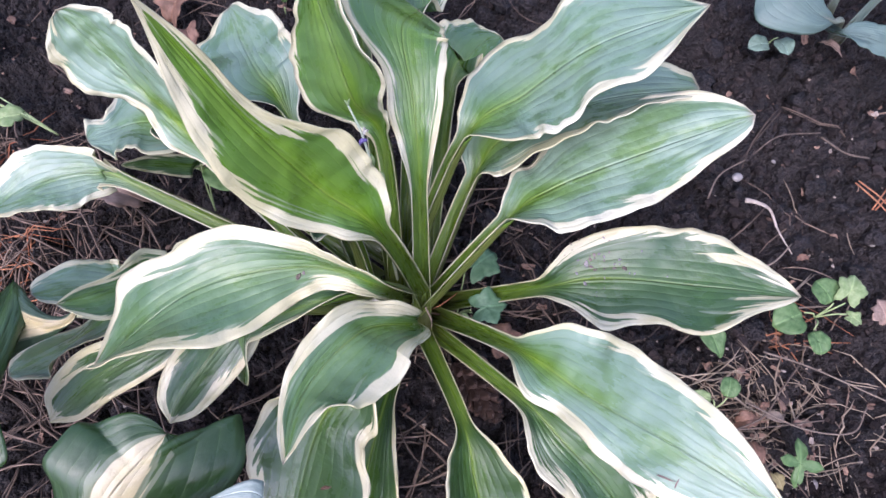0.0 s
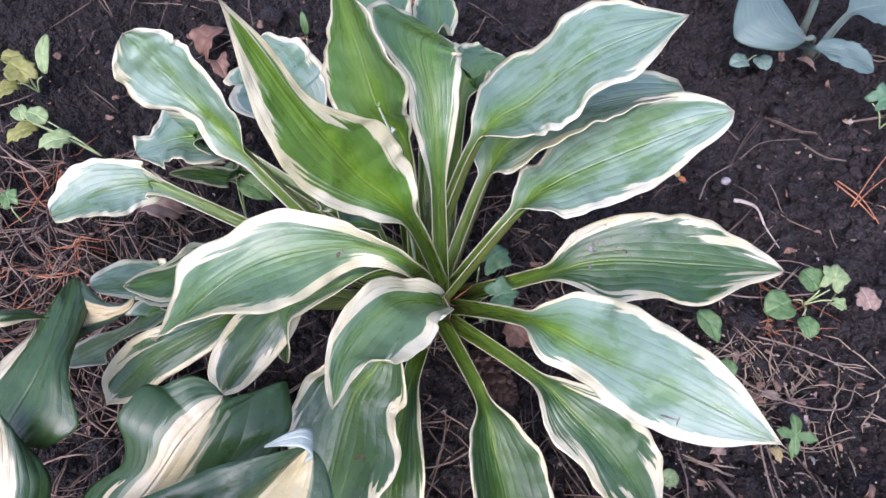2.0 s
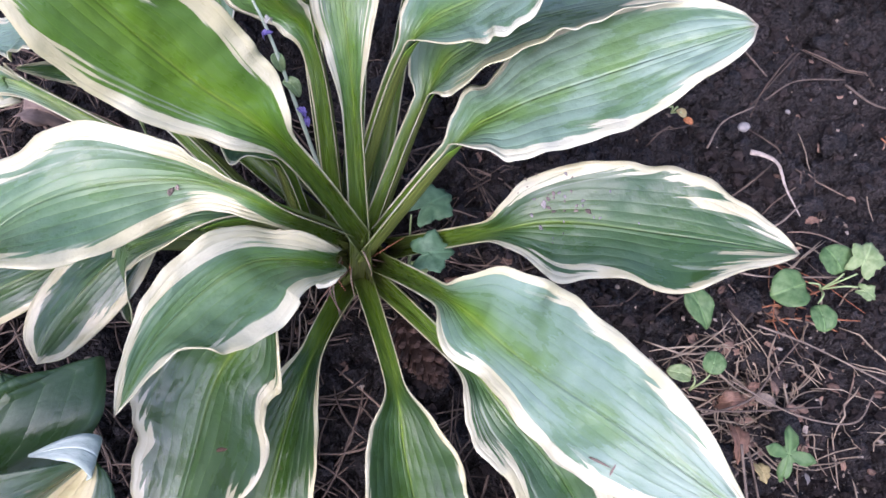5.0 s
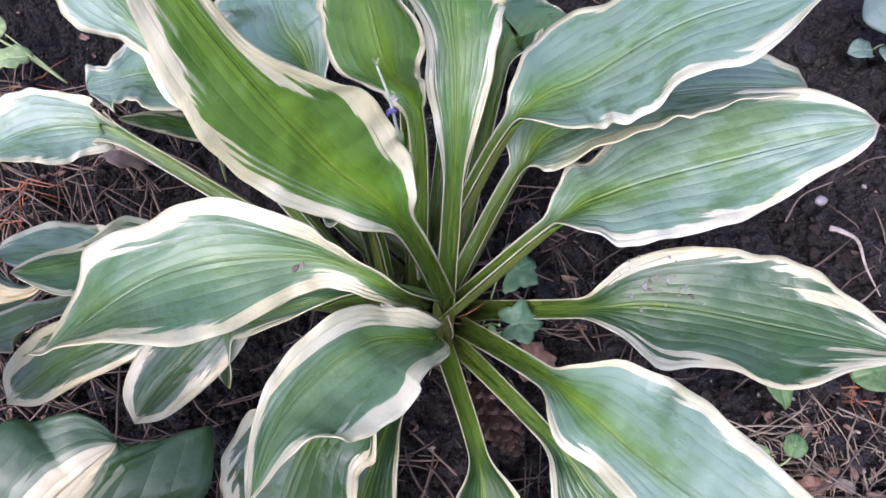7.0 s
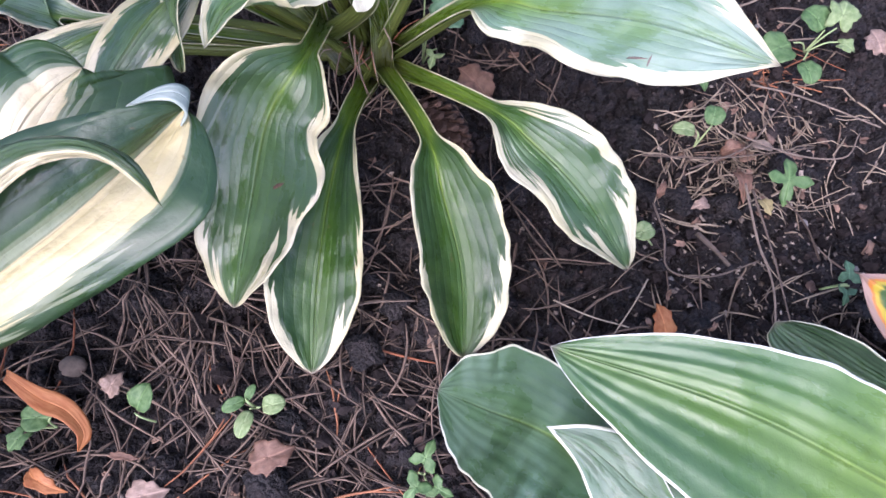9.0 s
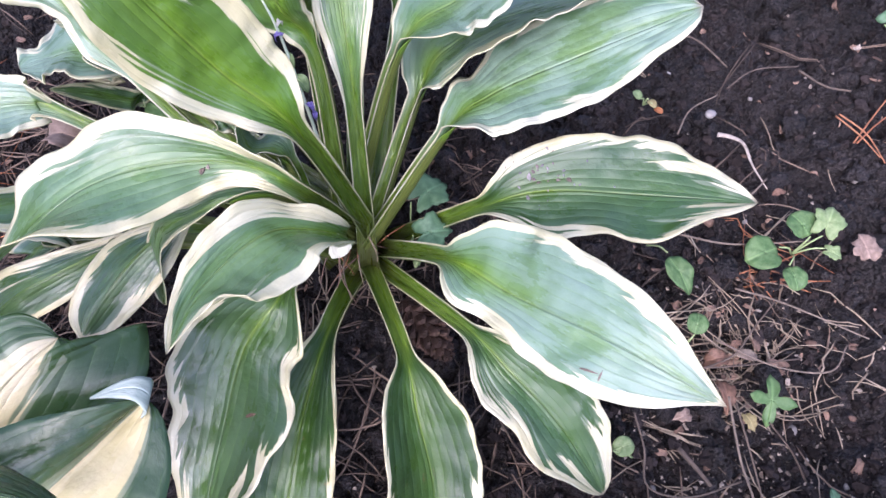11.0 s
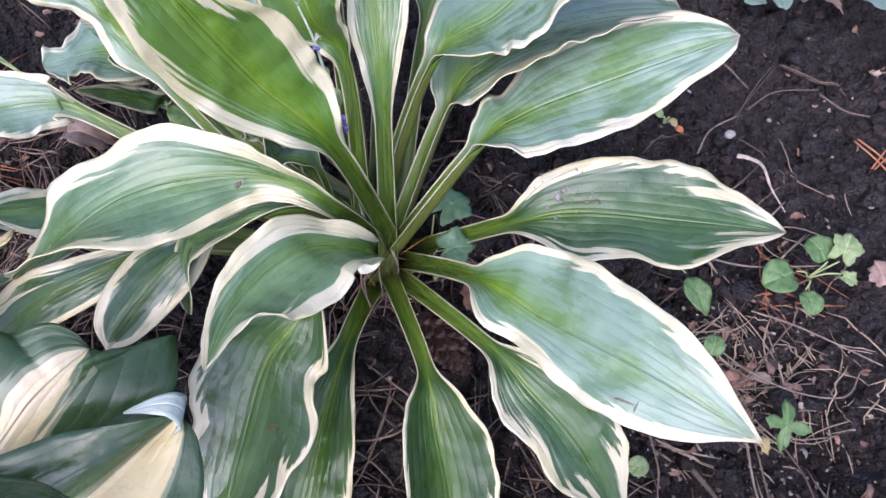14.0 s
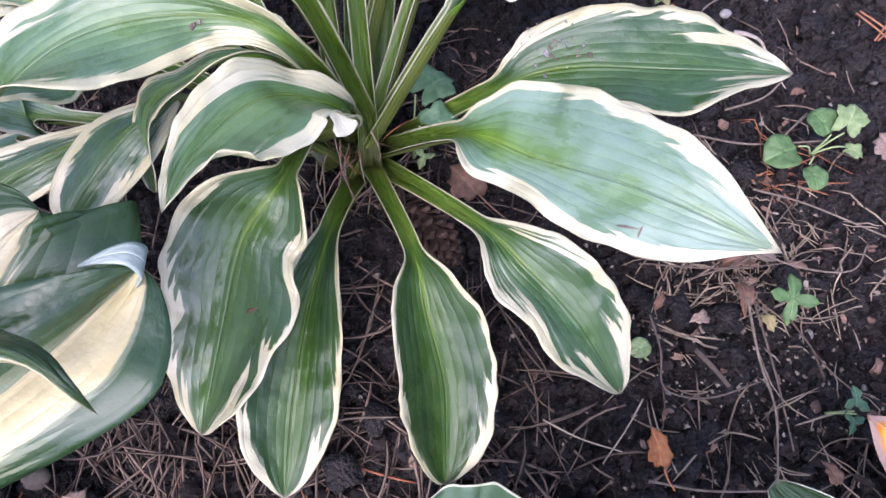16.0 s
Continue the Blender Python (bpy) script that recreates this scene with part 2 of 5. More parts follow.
def weed_material(name, a, b, rough=0.5):
    n = Nodes(name)
    u, v, _ = n.split(n.uv("blade"))
    off = n.math("MULTIPLY", n.rand(), 31.0)
    g = n.noise(n.xyz(n.math("MULTIPLY", u, 6.0), n.math("MULTIPLY", v, 3.0), off), 1.0, 4.0)
    col = n.mix(n.ramp(g, 0.3, 0.7), a, b)
    rib = n.ramp(n.math("ABSOLUTE", v), 0.10, 0.0)
    col = n.mix(n.math("MULTIPLY", rib, 0.45), col, tuple(min(1, c * 1.7) for c in b))
    n.bump(n.math("ADD", n.math("MULTIPLY", rib, -0.5), g), 0.0008, 0.7)
    return n.done(col, rough, 0.4, col, 0.15)


GREEN_EDGE = leaf_material("cream_edged_hosta", (0.080, 0.175, 0.010), (0.040, 0.112, 0.024), (0.63, 0.60, 0.42), 0.0054, 0.4, bloom_sheen=0.25)
GREEN_WIDE = leaf_material("wide_cream_edged_hosta", (0.120, 0.235, 0.008), (0.074, 0.170, 0.012), (0.64, 0.60, 0.42), 0.0086, 0.28, bloom_sheen=0.06, vein_tone=0.2)
WIDE_BLOOM_SHEEN = leaf_material("waxy_sheen_wide_edged_hosta", (0.086, 0.180, 0.010), (0.052, 0.128, 0.018), (0.64, 0.60, 0.42), 0.0076, 0.22, bloom_sheen=0.34)
GREEN_LUSH = leaf_material("lush_cream_edged_hosta", (0.120, 0.235, 0.010), (0.070, 0.165, 0.018), (0.63, 0.59, 0.42), 0.0052, 0.35, bloom_sheen=0.14)
STREAKED = leaf_material("streaked_cream_edged_hosta", (0.048, 0.116, 0.010), (0.029, 0.080, 0.014), (0.63, 0.59, 0.42), 0.0056, 0.75, bloom_sheen=0.14, wax=0.25, tip_wide=1.35, vein_tone=0.2)
DARK_STREAKED = leaf_material("dark_streaked_hosta", (0.046, 0.106, 0.008), (0.020, 0.055, 0.009), (0.66, 0.61, 0.42), 0.0036, 0.50, bloom_sheen=0.05, wax=0.18, spec=0.45, tip_wide=1.15, vein_tone=0.42)
GREY_STREAKED = leaf_material("grey_streaked_hosta", (0.054, 0.126, 0.010), (0.027, 0.073, 0.011), (0.68, 0.63, 0.45), 0.0046, 0.80, bloom_sheen=0.16, wax=0.25, tip_wide=1.6, vein_tone=0.5)
GREEN_THIN = leaf_material("fine_white_edged_hosta", (0.092, 0.180, 0.018), (0.054, 0.132, 0.030), (0.80, 0.80, 0.70), 0.0014, 0.05, veins=4.0, relief=0.15, bloom_sheen=0.10, wax=0.3, vein_tone=0.06, flush=(0.15, 0.25, 0.02))
GREEN_DARK = leaf_material("dark_white_edged_hosta", (0.050, 0.120, 0.030), (0.040, 0.100, 0.032), (0.78, 0.78, 0.68), 0.0016, 0.05, veins=5.0, relief=0.3, bloom_sheen=0.28, vein_tone=0.15)
# for two overhung leaves, their shade put into a darker green
GREEN_SHADED = leaf_material("shaded_green_hosta", (0.050, 0.118, 0.010), (0.024, 0.072, 0.015), (0.66, 0.61, 0.42), 0.0050, 0.30, bloom_sheen=0.14, vein_tone=0.25)
# sky sheen painted in by lighter greens and a strong film
BLOOM_SHEEN = leaf_material("waxy_sheen_cream_edged_hosta", (0.110, 0.220, 0.012), (0.076, 0.172, 0.040), (0.66, 0.63, 0.47), 0.0058, 0.30, bloom_sheen=0.84, vein_tone=0.16)
PALE_HEART = leaf_material("pale_centred_hosta", (0.036, 0.086, 0.015), (0.022, 0.058, 0.012), (0.66, 0.59, 0.40), 0.005, 0.7, invert=True, heart=0.25, stripe=(-0.56, -0.44, 0.50), yellow=(0.62, 0.53, 0.30), bloom_sheen=0.07, wax=0.35, spec=0.55)
HALF_PALE = leaf_material("half_pale_hosta", (0.032, 0.080, 0.014), (0.021, 0.056, 0.012), (0.64, 0.56, 0.33), 0.005, 0.7, invert=True, heart=0.32, shift=0.33, yellow=(0.05, 0.11, 0.02), bloom_sheen=0.07, wax=0.35, spec=0.55)
RIM_PALE = leaf_material("pale_striped_hosta", (0.030, 0.070, 0.011), (0.021, 0.056, 0.012), (0.64, 0.57, 0.37), 0.005, 0.2, invert=True, heart=0.26, shift=0.76, yellow=(0.05, 0.11, 0.02), bloom_sheen=0.07, wax=0.35, spec=0.55)
DARK_HEART = leaf_material("one_sided_pale_hosta", (0.040, 0.095, 0.016), (0.028, 0.070, 0.012), (0.68, 0.61, 0.42), 0.005, 0.3, invert=True, heart=-0.5, stripe=(-1.2, -0.52, 0.62), yellow=(0.06, 0.12, 0.03), bloom_sheen=0.06, wax=0.35, spec=0.55)
FLAP = leaf_material("turned_leaf_tip", (0.050, 0.085, 0.040), (0.040, 0.075, 0.036), (0.66, 0.56, 0.34), 0.005, 0.1, invert=True, heart=0.40, shift=0.22, yellow=(0.62, 0.53, 0.30), bloom_sheen=0.1, wax=0.2, spec=0.5)
BLUE_LEAF = leaf_material("blue_hosta", (0.10, 0.15, 0.13), (0.09, 0.145, 0.13), (0.09, 0.15, 0.135), 0.0005, 0.0, rough=0.5, wax=0.1, stem=((0.12, 0.17, 0.14), (0.09, 0.14, 0.12)), yellow=(0.18, 0.26, 0.20), veins=8.0, vein_tone=0.1)
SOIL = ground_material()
NEEDLE = litter_material("dry_pine_needles", (0.050, 0.035, 0.026), (0.225, 0.158, 0.115))
RUSTY_NEEDLE = litter_material("rusty_pine_needles", (0.22, 0.075, 0.035), (0.34, 0.15, 0.075))
STRAW = litter_material("dry_grass_stems", (0.19, 0.140, 0.095), (0.36, 0.285, 0.205))
TWIG = litter_material("grey_brown_twigs", (0.09, 0.065, 0.05), (0.22, 0.17, 0.13), 0.8, 120.0)
CLOD = litter_material("soil_crumbs", (0.010, 0.0076, 0.007), (0.042, 0.032, 0.030), 0.95, 320.0, 0.15)
CHIP = litter_material("pale_plant_crumbs", (0.13, 0.095, 0.07), (0.40, 0.33, 0.27), 0.8, 200.0)
FRAGMENT = litter_material("dead_leaf_bits", (0.085, 0.050, 0.036), (0.30, 0.19, 0.135), 0.75, 150.0)
STONE = litter_material("pebbles", (0.16, 0.145, 0.135), (0.33, 0.30, 0.275), 0.65, 150.0)
DEAD_BROWN = weed_material("withered_brown_leaf", (0.105, 0.055, 0.034), (0.20, 0.11, 0.072), 0.6)
DEAD_ORANGE = weed_material("withered_orange_leaf", (0.30, 0.095, 0.028), (0.42, 0.17, 0.06), 0.55)
DEAD_PINK = weed_material("withered_pinkish_leaf", (0.18, 0.120, 0.088), (0.30, 0.21, 0.16), 0.6)
DEAD_YELLOW = weed_material("withered_yellow_leaf", (0.25, 0.20, 0.08), (0.34, 0.28, 0.13), 0.6)
WEED = weed_material("weed_leaf", (0.062, 0.128, 0.038), (0.120, 0.195, 0.070))
OLIVE_WEED = weed_material("yellowing_weed_leaf", (0.135, 0.150, 0.030), (0.230, 0.220, 0.060))
WEED_MIST = weed_material("blue_grey_weed_leaf", (0.125, 0.190, 0.140), (0.180, 0.255, 0.200))
WEED_PALE = weed_material("pale_weed_leaf", (0.15, 0.22, 0.08), (0.25, 0.31, 0.14))
WEED_BLUE = weed_material("bluish_weed_leaf", (0.060, 0.128, 0.062), (0.105, 0.190, 0.100))
CONE_MAT = litter_material("pine_cone_scale", (0.030, 0.017, 0.012), (0.085, 0.048, 0.034), 0.75, 150.0)
PURPLE = weed_material("violet_petal", (0.10, 0.07, 0.24), (0.21, 0.16, 0.38))
CREAM = weed_material("cream_leaf_margin", (0.66, 0.62, 0.45), (0.72, 0.69, 0.54))
UNDERSIDE = weed_material("pale_leaf_underside", (0.30, 0.36, 0.30), (0.43, 0.48, 0.41))
WHITE_PETAL = weed_material("withered_white_petal", (0.44, 0.40, 0.33), (0.56, 0.52, 0.44))


# ---- mesh helpers ----
def mesh_object(name, verts, faces, mat, parent=None, label="", uvs=None, smooth=True):
    """One mesh object; uvs: {layer: one (u, v) for each vertex}."""
    me = bpy.data.meshes.new(name)
    me.from_pydata([tuple(v) for v in verts], [], faces)
    me.materials.append(mat)
    loops = np.empty(len(me.loops), dtype=np.int32)
    me.loops.foreach_get("vertex_index", loops)
    for layer, values in (uvs or {}).items():
        lay = me.uv_layers.new(name=layer)
        lay.data.foreach_set("uv", np.asarray(values, dtype=np.float32)[loops].ravel())
    me.polygons.foreach_set("use_smooth", np.full(len(me.polygons), smooth))
    me.update()
    ob = new(name, me)
    if parent is not None:
        ob.parent = parent
    if label:
        ob["label"] = label
    return ob


def part(name, bm, material, parent, label=""):
    """Links a bmesh as one mesh object under a thing or a part."""
    me = bpy.data.meshes.new(name)
    bm.to_mesh(me)
    bm.free()
    me.materials.append(material)
    me.polygons.foreach_set("use_smooth", np.full(len(me.polygons), True))
    ob = new(name, me)
    ob.parent = parent
    if label:
        ob["label"] = label
    return ob


def empty(name, place, label, category, group=""):
    ob = new(name)
    ob.empty_display_size = 0.03
    ob.location = place
    return tagged(ob, label, category, group)


def spline(nodes, per):
    """Points on a smooth curve through the nodes, 'per' to a stretch."""
    p = np.asarray(nodes, float)
    q = np.vstack([2 * p[0] - p[1], p, 2 * p[-1] - p[-2]])
    t = np.linspace(0, 1, per, endpoint=False)[:, None]
    out = []
    for i in range(len(p) - 1):
        a, b, c, d = q[i:i + 4]
        out.append(0.5 * (2 * b + (c - a) * t + (2 * a - 5 * b + 4 * c - d) * t ** 2 + (3 * b - a - 3 * c + d) * t ** 3))
    return np.vstack(out + [p[-1:]])


def unit(v):
    return v / (np.linalg.norm(v, axis=-1, keepdims=True) + 1e-12)


def sheet_solid(top, normals, thick):
    """Verts and faces of a closed thin sheet over a grid of points (rows x columns x 3)."""
    r, c, _ = top.shape
    low = top - normals * (thick if np.isscalar(thick) else thick[:, :, None])
    verts = np.vstack([top.reshape(-1, 3), low.reshape(-1, 3)])
    k = r * c
    idx = np.arange(k).reshape(r, c)
    a, b, d, e = idx[:-1, :-1].ravel(), idx[:-1, 1:].ravel(), idx[1:, 1:].ravel(), idx[1:, :-1].ravel()
    faces = [tuple(map(int, f)) for f in np.stack([a, b, d, e], 1)] + [tuple(map(int, f)) for f in np.stack([a, e, d, b], 1) + k]
    rim = list(idx[0]) + list(idx[1:, -1]) + list(idx[-1, -2::-1]) + list(idx[-2:0:-1, 0])
    for i, j in zip(rim, rim[1:] + rim[:1]):
        faces.append((int(j), int(i), int(i) + k, int(j) + k))
    return verts, faces


def grid_normals(g):
    du, dv = np.gradient(g, axis=0), np.gradient(g, axis=1)
    return unit(np.cross(dv, du))


def hosta_leaf(plant, nodes, shape, turn, bulge, mat, petiole_mat, wave=0.0016, waves=4.0, seed=0, rib_count=7.5, stalk=0.0060, dimples=0.0, label="", corrugated=0.00003, rows=56, cols=24):
    """One leaf: nodes are base, blade start, two along the midrib, tip (metres, world). shape: half widths left and right, fullness
    towards base and tip. turn: roll, twist and the lift of either side (radians). bulge: how
    each edge swells and narrows along the blade."""
    rnd = np.random.RandomState(seed)
    base = np.array(plant.location)
    nd = np.asarray(nodes, float)
    wl, wr, a, b = shape
    r0, r1, cl, cr = turn
    kl, kr = bulge[:3], bulge[3:]
    spine = spline(nd, 24)
    tang = unit(np.gradient(spine, axis=0))
    d = nd[-1] - nd[0]
    side = np.cross(unit(np.array([d[0], d[1], 0.0])), [0, 0, 1])
    x = unit(side - (tang @ side)[:, None] * tang)
    z = np.cross(x, tang)
    full = np.clip((np.arange(len(spine)) - 24) / 72.0, 0, 1)
    roll = (r0 + r1 * (full - 0.5) * 2)[:, None]
    x, z = x * np.cos(roll) + z * np.sin(roll), -x * np.sin(roll) + z * np.cos(roll)
    # one surface from the stalk's channel to the tip
    low = 18
    at = np.concatenate([np.linspace(0, 24, low, endpoint=False), np.linspace(0, 1, rows) * 72 + 24])
    i0 = np.clip(at.astype(int), 0, len(spine) - 2)
    f = (at - i0)[:, None]
    S, X, Z = (q[i0] * (1 - f) + q[i0 + 1] * f for q in (spine, x, z))
    u = np.concatenate([np.linspace(-1, 0, low, endpoint=False), np.linspace(0, 1, rows)])
    up = np.clip(u, 0, 1)
    um = a / (a + b)
    sh = (up ** a) * (1 - up) ** b / ((um ** a) * (1 - um) ** b)
    # the blade widens gently out of the stalk
    ease = np.clip(up / 0.17, 0, 1)
    sh = sh * (ease * ease * (3 - 2 * ease)) ** 0.55
    pet = stalk * np.where(u < 0, 1 + 0.45 * u ** 2, 1 - u)
    v = np.linspace(-1, 1, cols + 1)
    v = np.sign(v) * np.abs(v) ** 0.9
    swell = np.stack([np.sin(math.pi * k * up) for k in (2, 3, 5)], 1)
    w = np.where(v[None, :] < 0, (wl * sh * (1 + swell @ np.array(kl)) + pet)[:, None], (wr * sh * (1 + swell @ np.array(kr)) + pet)[:, None])
    cup = np.where(v < 0, cl, cr)[None, :]
    av = np.abs(v)[None, :]
    length = np.concatenate([[0], np.cumsum(np.linalg.norm(np.diff(S, axis=0), axis=1))])
    ph = rnd.uniform(0, 6.28, 6)
    grown = np.clip(up / 0.15, 0, 1)[:, None]
    amp = wave * np.minimum(1, w / 0.02) * grown
    rip = np.sin(u[:, None] * waves * 6.283 + np.where(v < 0, ph[0], ph[1])[None, :]) + 0.6 * np.sin(u[:, None] * waves * 14.1 + np.where(v < 0, ph[2], ph[3])[None, :])
    edge = 1 + grown * (0.02 * np.sin(u[:, None] * 17 + np.where(v < 0, ph[4], ph[5])[None, :]) * av ** 2 + 0.012 * np.sin(u[:, None] * 47 + ph[2]) * av ** 3)
    body = np.clip(up / 0.3, 0, 1)[:, None]
    lift = w * np.sin(cup) * av ** 1.35 * np.clip(up / 0.2, 0, 1)[:, None] + amp * rip * av ** 3
    deep = (1 - body * body * (3 - 2 * body)) * np.minimum(w, stalk * 2.2) * 0.85 * av ** 2
    ribs = corrugated * np.cos(av ** 0.85 * rib_count * 6.283) * np.minimum(1, w / 0.03) * (1 - av ** 4) * body
    dents = dimples * np.stack([[noise.noise((p * 90.0, q * 3.5, seed)) for q in v] for p in length]) * grown if dimples else 0.0
    G = S[:, None, :] + X[:, None, :] * (v[None, :] * w * edge * np.cos(cup * body))[:, :, None] + Z[:, None, :] * (lift + deep + ribs + dents)[:, :, None]
    N = grid_normals(G)
    verts, faces = sheet_solid(G - base, N, 0.0006)
    uvb = np.stack([np.broadcast_to(u[:, None], w.shape), np.broadcast_to(v[None, :], w.shape)], 2).reshape(-1, 2)
    slim = np.where(up[:, None] > 0.5, 1 / np.clip(w / (0.6 * max(wl, wr)), 0.35, 1.0), 1.0)
    uve = np.stack([w * (1 - av) * slim * float(np.clip(0.034 / max(wl, wr), 1.0, 3.0)), np.broadcast_to(length[:, None], w.shape)], 2).reshape(-1, 2)
    leaf = mesh_object("leaf", verts, faces, mat, plant, label, {"blade": np.vstack([uvb, uvb]), "edge": np.vstack([uve, uve])})
    # the thick keel of the stalk, running out under the blade
    m = 18
    prof = np.linspace(-0.92, 0.92, 9)
    fade = np.clip((m + 8 - np.arange(m + 8)) / 14.0, 0, 1)
    K = np.empty((m + 8, 9, 3))
    for k in range(m + 8):
        at_v = prof * min(1.0, stalk * 1.1 / w[k].min())
        for c in range(3):
            K[k, :, c] = np.interp(at_v, v, G[k, :, c] - N[k, :, c] * 0.0011)
    kn = unit(-np.broadcast_to(Z[:m + 8][:, None, :], K.shape)) * -1.0
    verts, faces = sheet_solid(K - kn * 0.0006 - base, kn, 0.0036 * np.sqrt(1 - (prof / 0.95) ** 2)[None, :] * fade[:, None] * (stalk / 0.006) + 0.0001)
    us = np.stack([np.broadcast_to(u[:m + 8, None], (m + 8, 9)), np.broadcast_to(prof[None, :], (m + 8, 9))], 2).reshape(-1, 2)
    es = np.stack([np.full((m + 8, 9), 0.01), np.broadcast_to(length[:m + 8, None], (m + 8, 9))], 2).reshape(-1, 2)
    mesh_object("petiole", verts, faces, petiole_mat, leaf, "", {"blade": np.vstack([us, us]), "edge": np.vstack([es, es])})
    return leaf


def folded_leaf(plant, left, mid, right, mat, petiole_mat, swell=0.004, seed=0, label="", rows=60, cols=24, curl=0.0, stalked=True):
    """A leaf bent sharply along its midrib: three smooth lines from the stalk to the tip, with rounded halves between them."""
    rnd = np.random.RandomState(seed)
    base = np.array(plant.location)
    lines = []
    for nodes in (left, mid, right):
        q = spline(nodes, 12)
        run = np.concatenate([[0], np.cumsum(np.linalg.norm(np.diff(q, axis=0), axis=1))])
        at = np.linspace(0, 1, rows) * run[-1]
        lines.append(np.stack([np.interp(at, run, q[:, c]) for c in range(3)], 1))
    L, M, R = lines
    v = np.linspace(-1, 1, cols + 1)
    av = np.abs(v)[None, :, None]
    G = M[:, None, :] * (1 - av) + np.where(v[None, :, None] < 0, L[:, None, :], R[:, None, :]) * av
    N = grid_normals(G)
    u = np.linspace(0, 1, rows)
    hump = swell * np.sin(math.pi * np.abs(v)) ** 1.0 + curl * np.abs(v) ** 3
    ripple = 0.0008 * np.array([[noise.noise((a * 7.0, b * 4.0, seed + 0.5)) for b in v] for a in u])
    taper_in = np.clip((1 - u) / 0.15, 0, 1)[:, None] * np.clip(u / 0.1, 0, 1)[:, None]
    G = G + N * ((hump[None, :] + ripple) * taper_in)[:, :, None]
    N = grid_normals(G)
    verts, faces = sheet_solid(G - base, N, 0.0006)
    wide = np.linalg.norm(R - M, axis=1)[:, None] + 0.0 * v[None, :]
    length = np.concatenate([[0], np.cumsum(np.linalg.norm(np.diff(M, axis=0), axis=1))])
    uvb = np.stack([np.broadcast_to(0.12 + 0.85 * u[:, None], wide.shape), np.broadcast_to(v[None, :], wide.shape)], 2).reshape(-1, 2)
    uve = np.stack([wide * (1 - np.abs(v))[None, :], np.broadcast_to(length[:, None], wide.shape)], 2).reshape(-1, 2)
    leaf = mesh_object("leaf", verts, faces, mat, plant, label, {"blade": np.vstack([uvb, uvb]), "edge": np.vstack([uve, uve])})
    if not stalked:
        return leaf
    foot = base + np.array([rnd.uniform(-0.02, 0.02), rnd.uniform(-0.02, 0.02), 0.002])
    pts = spline([foot, foot * 0.45 + M[0] * 0.55 + np.array([0, 0, 0.015]), M[0], M[6] - N[6, cols // 2] * 0.001], 8) - base
    n = len(pts)
    a = unit(np.cross(np.gradient(pts, axis=0), [0.2, 0.1, 1.0]))
    b = unit(np.cross(a, np.gradient(pts, axis=0)))
    ang = np.linspace(0, 2 * math.pi, 9)[:-1]
    r = np.linspace(0.0055, 0.002, n)[:, None, None]
    ring = pts[:, None, :] + r * (np.cos(ang)[None, :, None] * a[:, None, :] + 0.6 * np.sin(ang)[None, :, None] * b[:, None, :])
    pf = [(i * 8 + j, i * 8 + (j + 1) % 8, (i + 1) * 8 + (j + 1) % 8, (i + 1) * 8 + j) for i in range(n - 1) for j in range(8)]
    us = np.stack([np.repeat(np.linspace(-1, 0, n), 8), np.tile(np.cos(ang), n)], 1)
    mesh_object("petiole", ring.reshape(-1, 3), pf + [tuple(range(8))[::-1], tuple(range(8 * n - 8, 8 * n))], petiole_mat, leaf, "", {"blade": us, "edge": np.stack([np.full(8 * n, 0.01), us[:, 0]], 1)})
    return leaf


def withering_material(name):
    """A green blade that yellows and reddens towards a dry pinkish rim."""
    n = Nodes(name)
    u, v, _ = n.split(n.uv("blade"))
    d, s, _ = n.split(n.uv("edge"))
    g = n.noise(n.xyz(n.math("MULTIPLY", s, 120.0), n.math("MULTIPLY", v, 4.0), 2.0), 1.0, 4.0)
    inner = n.math("ADD", n.math("MINIMUM", d, n.math("MULTIPLY", n.math("SUBTRACT", 0.97, u), 0.10)), n.math("MULTIPLY", n.math("SUBTRACT", g, 0.5), 0.006))
    col = n.mix(n.ramp(inner, 0.0095, 0.0125), (0.50, 0.38, 0.03), (0.055, 0.120, 0.035))
    col = n.mix(n.ramp(inner, 0.0065, 0.0080), (0.55, 0.20, 0.03), col)
    col = n.mix(n.ramp(inner, 0.0042, 0.0058), (0.34, 0.22, 0.17), col)
    n.bump(g, 0.0010, 0.7)
    return n.done(col, 0.45, 0.5, col, 0.2)


def petiole_material(name, light, dark, rim):
    n = Nodes(name)
    u, v, _ = n.split(n.uv("blade"))
    d, s, _ = n.split(n.uv("edge"))
    g = n.noise(n.xyz(n.math("MULTIPLY", s, 60.0), n.math("MULTIPLY", v, 9.0), n.rand()), 1.0, 4.0)
    col = n.mix(n.ramp(g, 0.3, 0.7), light, dark)
    col = n.mix(n.ramp(u, 0.018, 0.0, 0.0, 0.55), col, (0.10, 0.075, 0.03))
    col = n.mix(n.ramp(d, 0.0011, 0.0006), col, rim)
    n.bump(n.math("SINE", n.math("MULTIPLY", v, 30.0)), 0.0003, 0.6)
    return n.done(col, 0.38, 0.5, (0.2, 0.3, 0.03), 0.06)


STALK = petiole_material("green_leaf_stalk", (0.125, 0.215, 0.020), (0.075, 0.150, 0.016), (0.66, 0.64, 0.42))
STALK_BLUE = petiole_material("bluish_leaf_stalk", (0.20, 0.28, 0.24), (0.15, 0.22, 0.19), (0.22, 0.30, 0.26))
STALK_DARK = petiole_material("dark_leaf_stalk", (0.075, 0.145, 0.030), (0.045, 0.10, 0.022), (0.50, 0.55, 0.40))


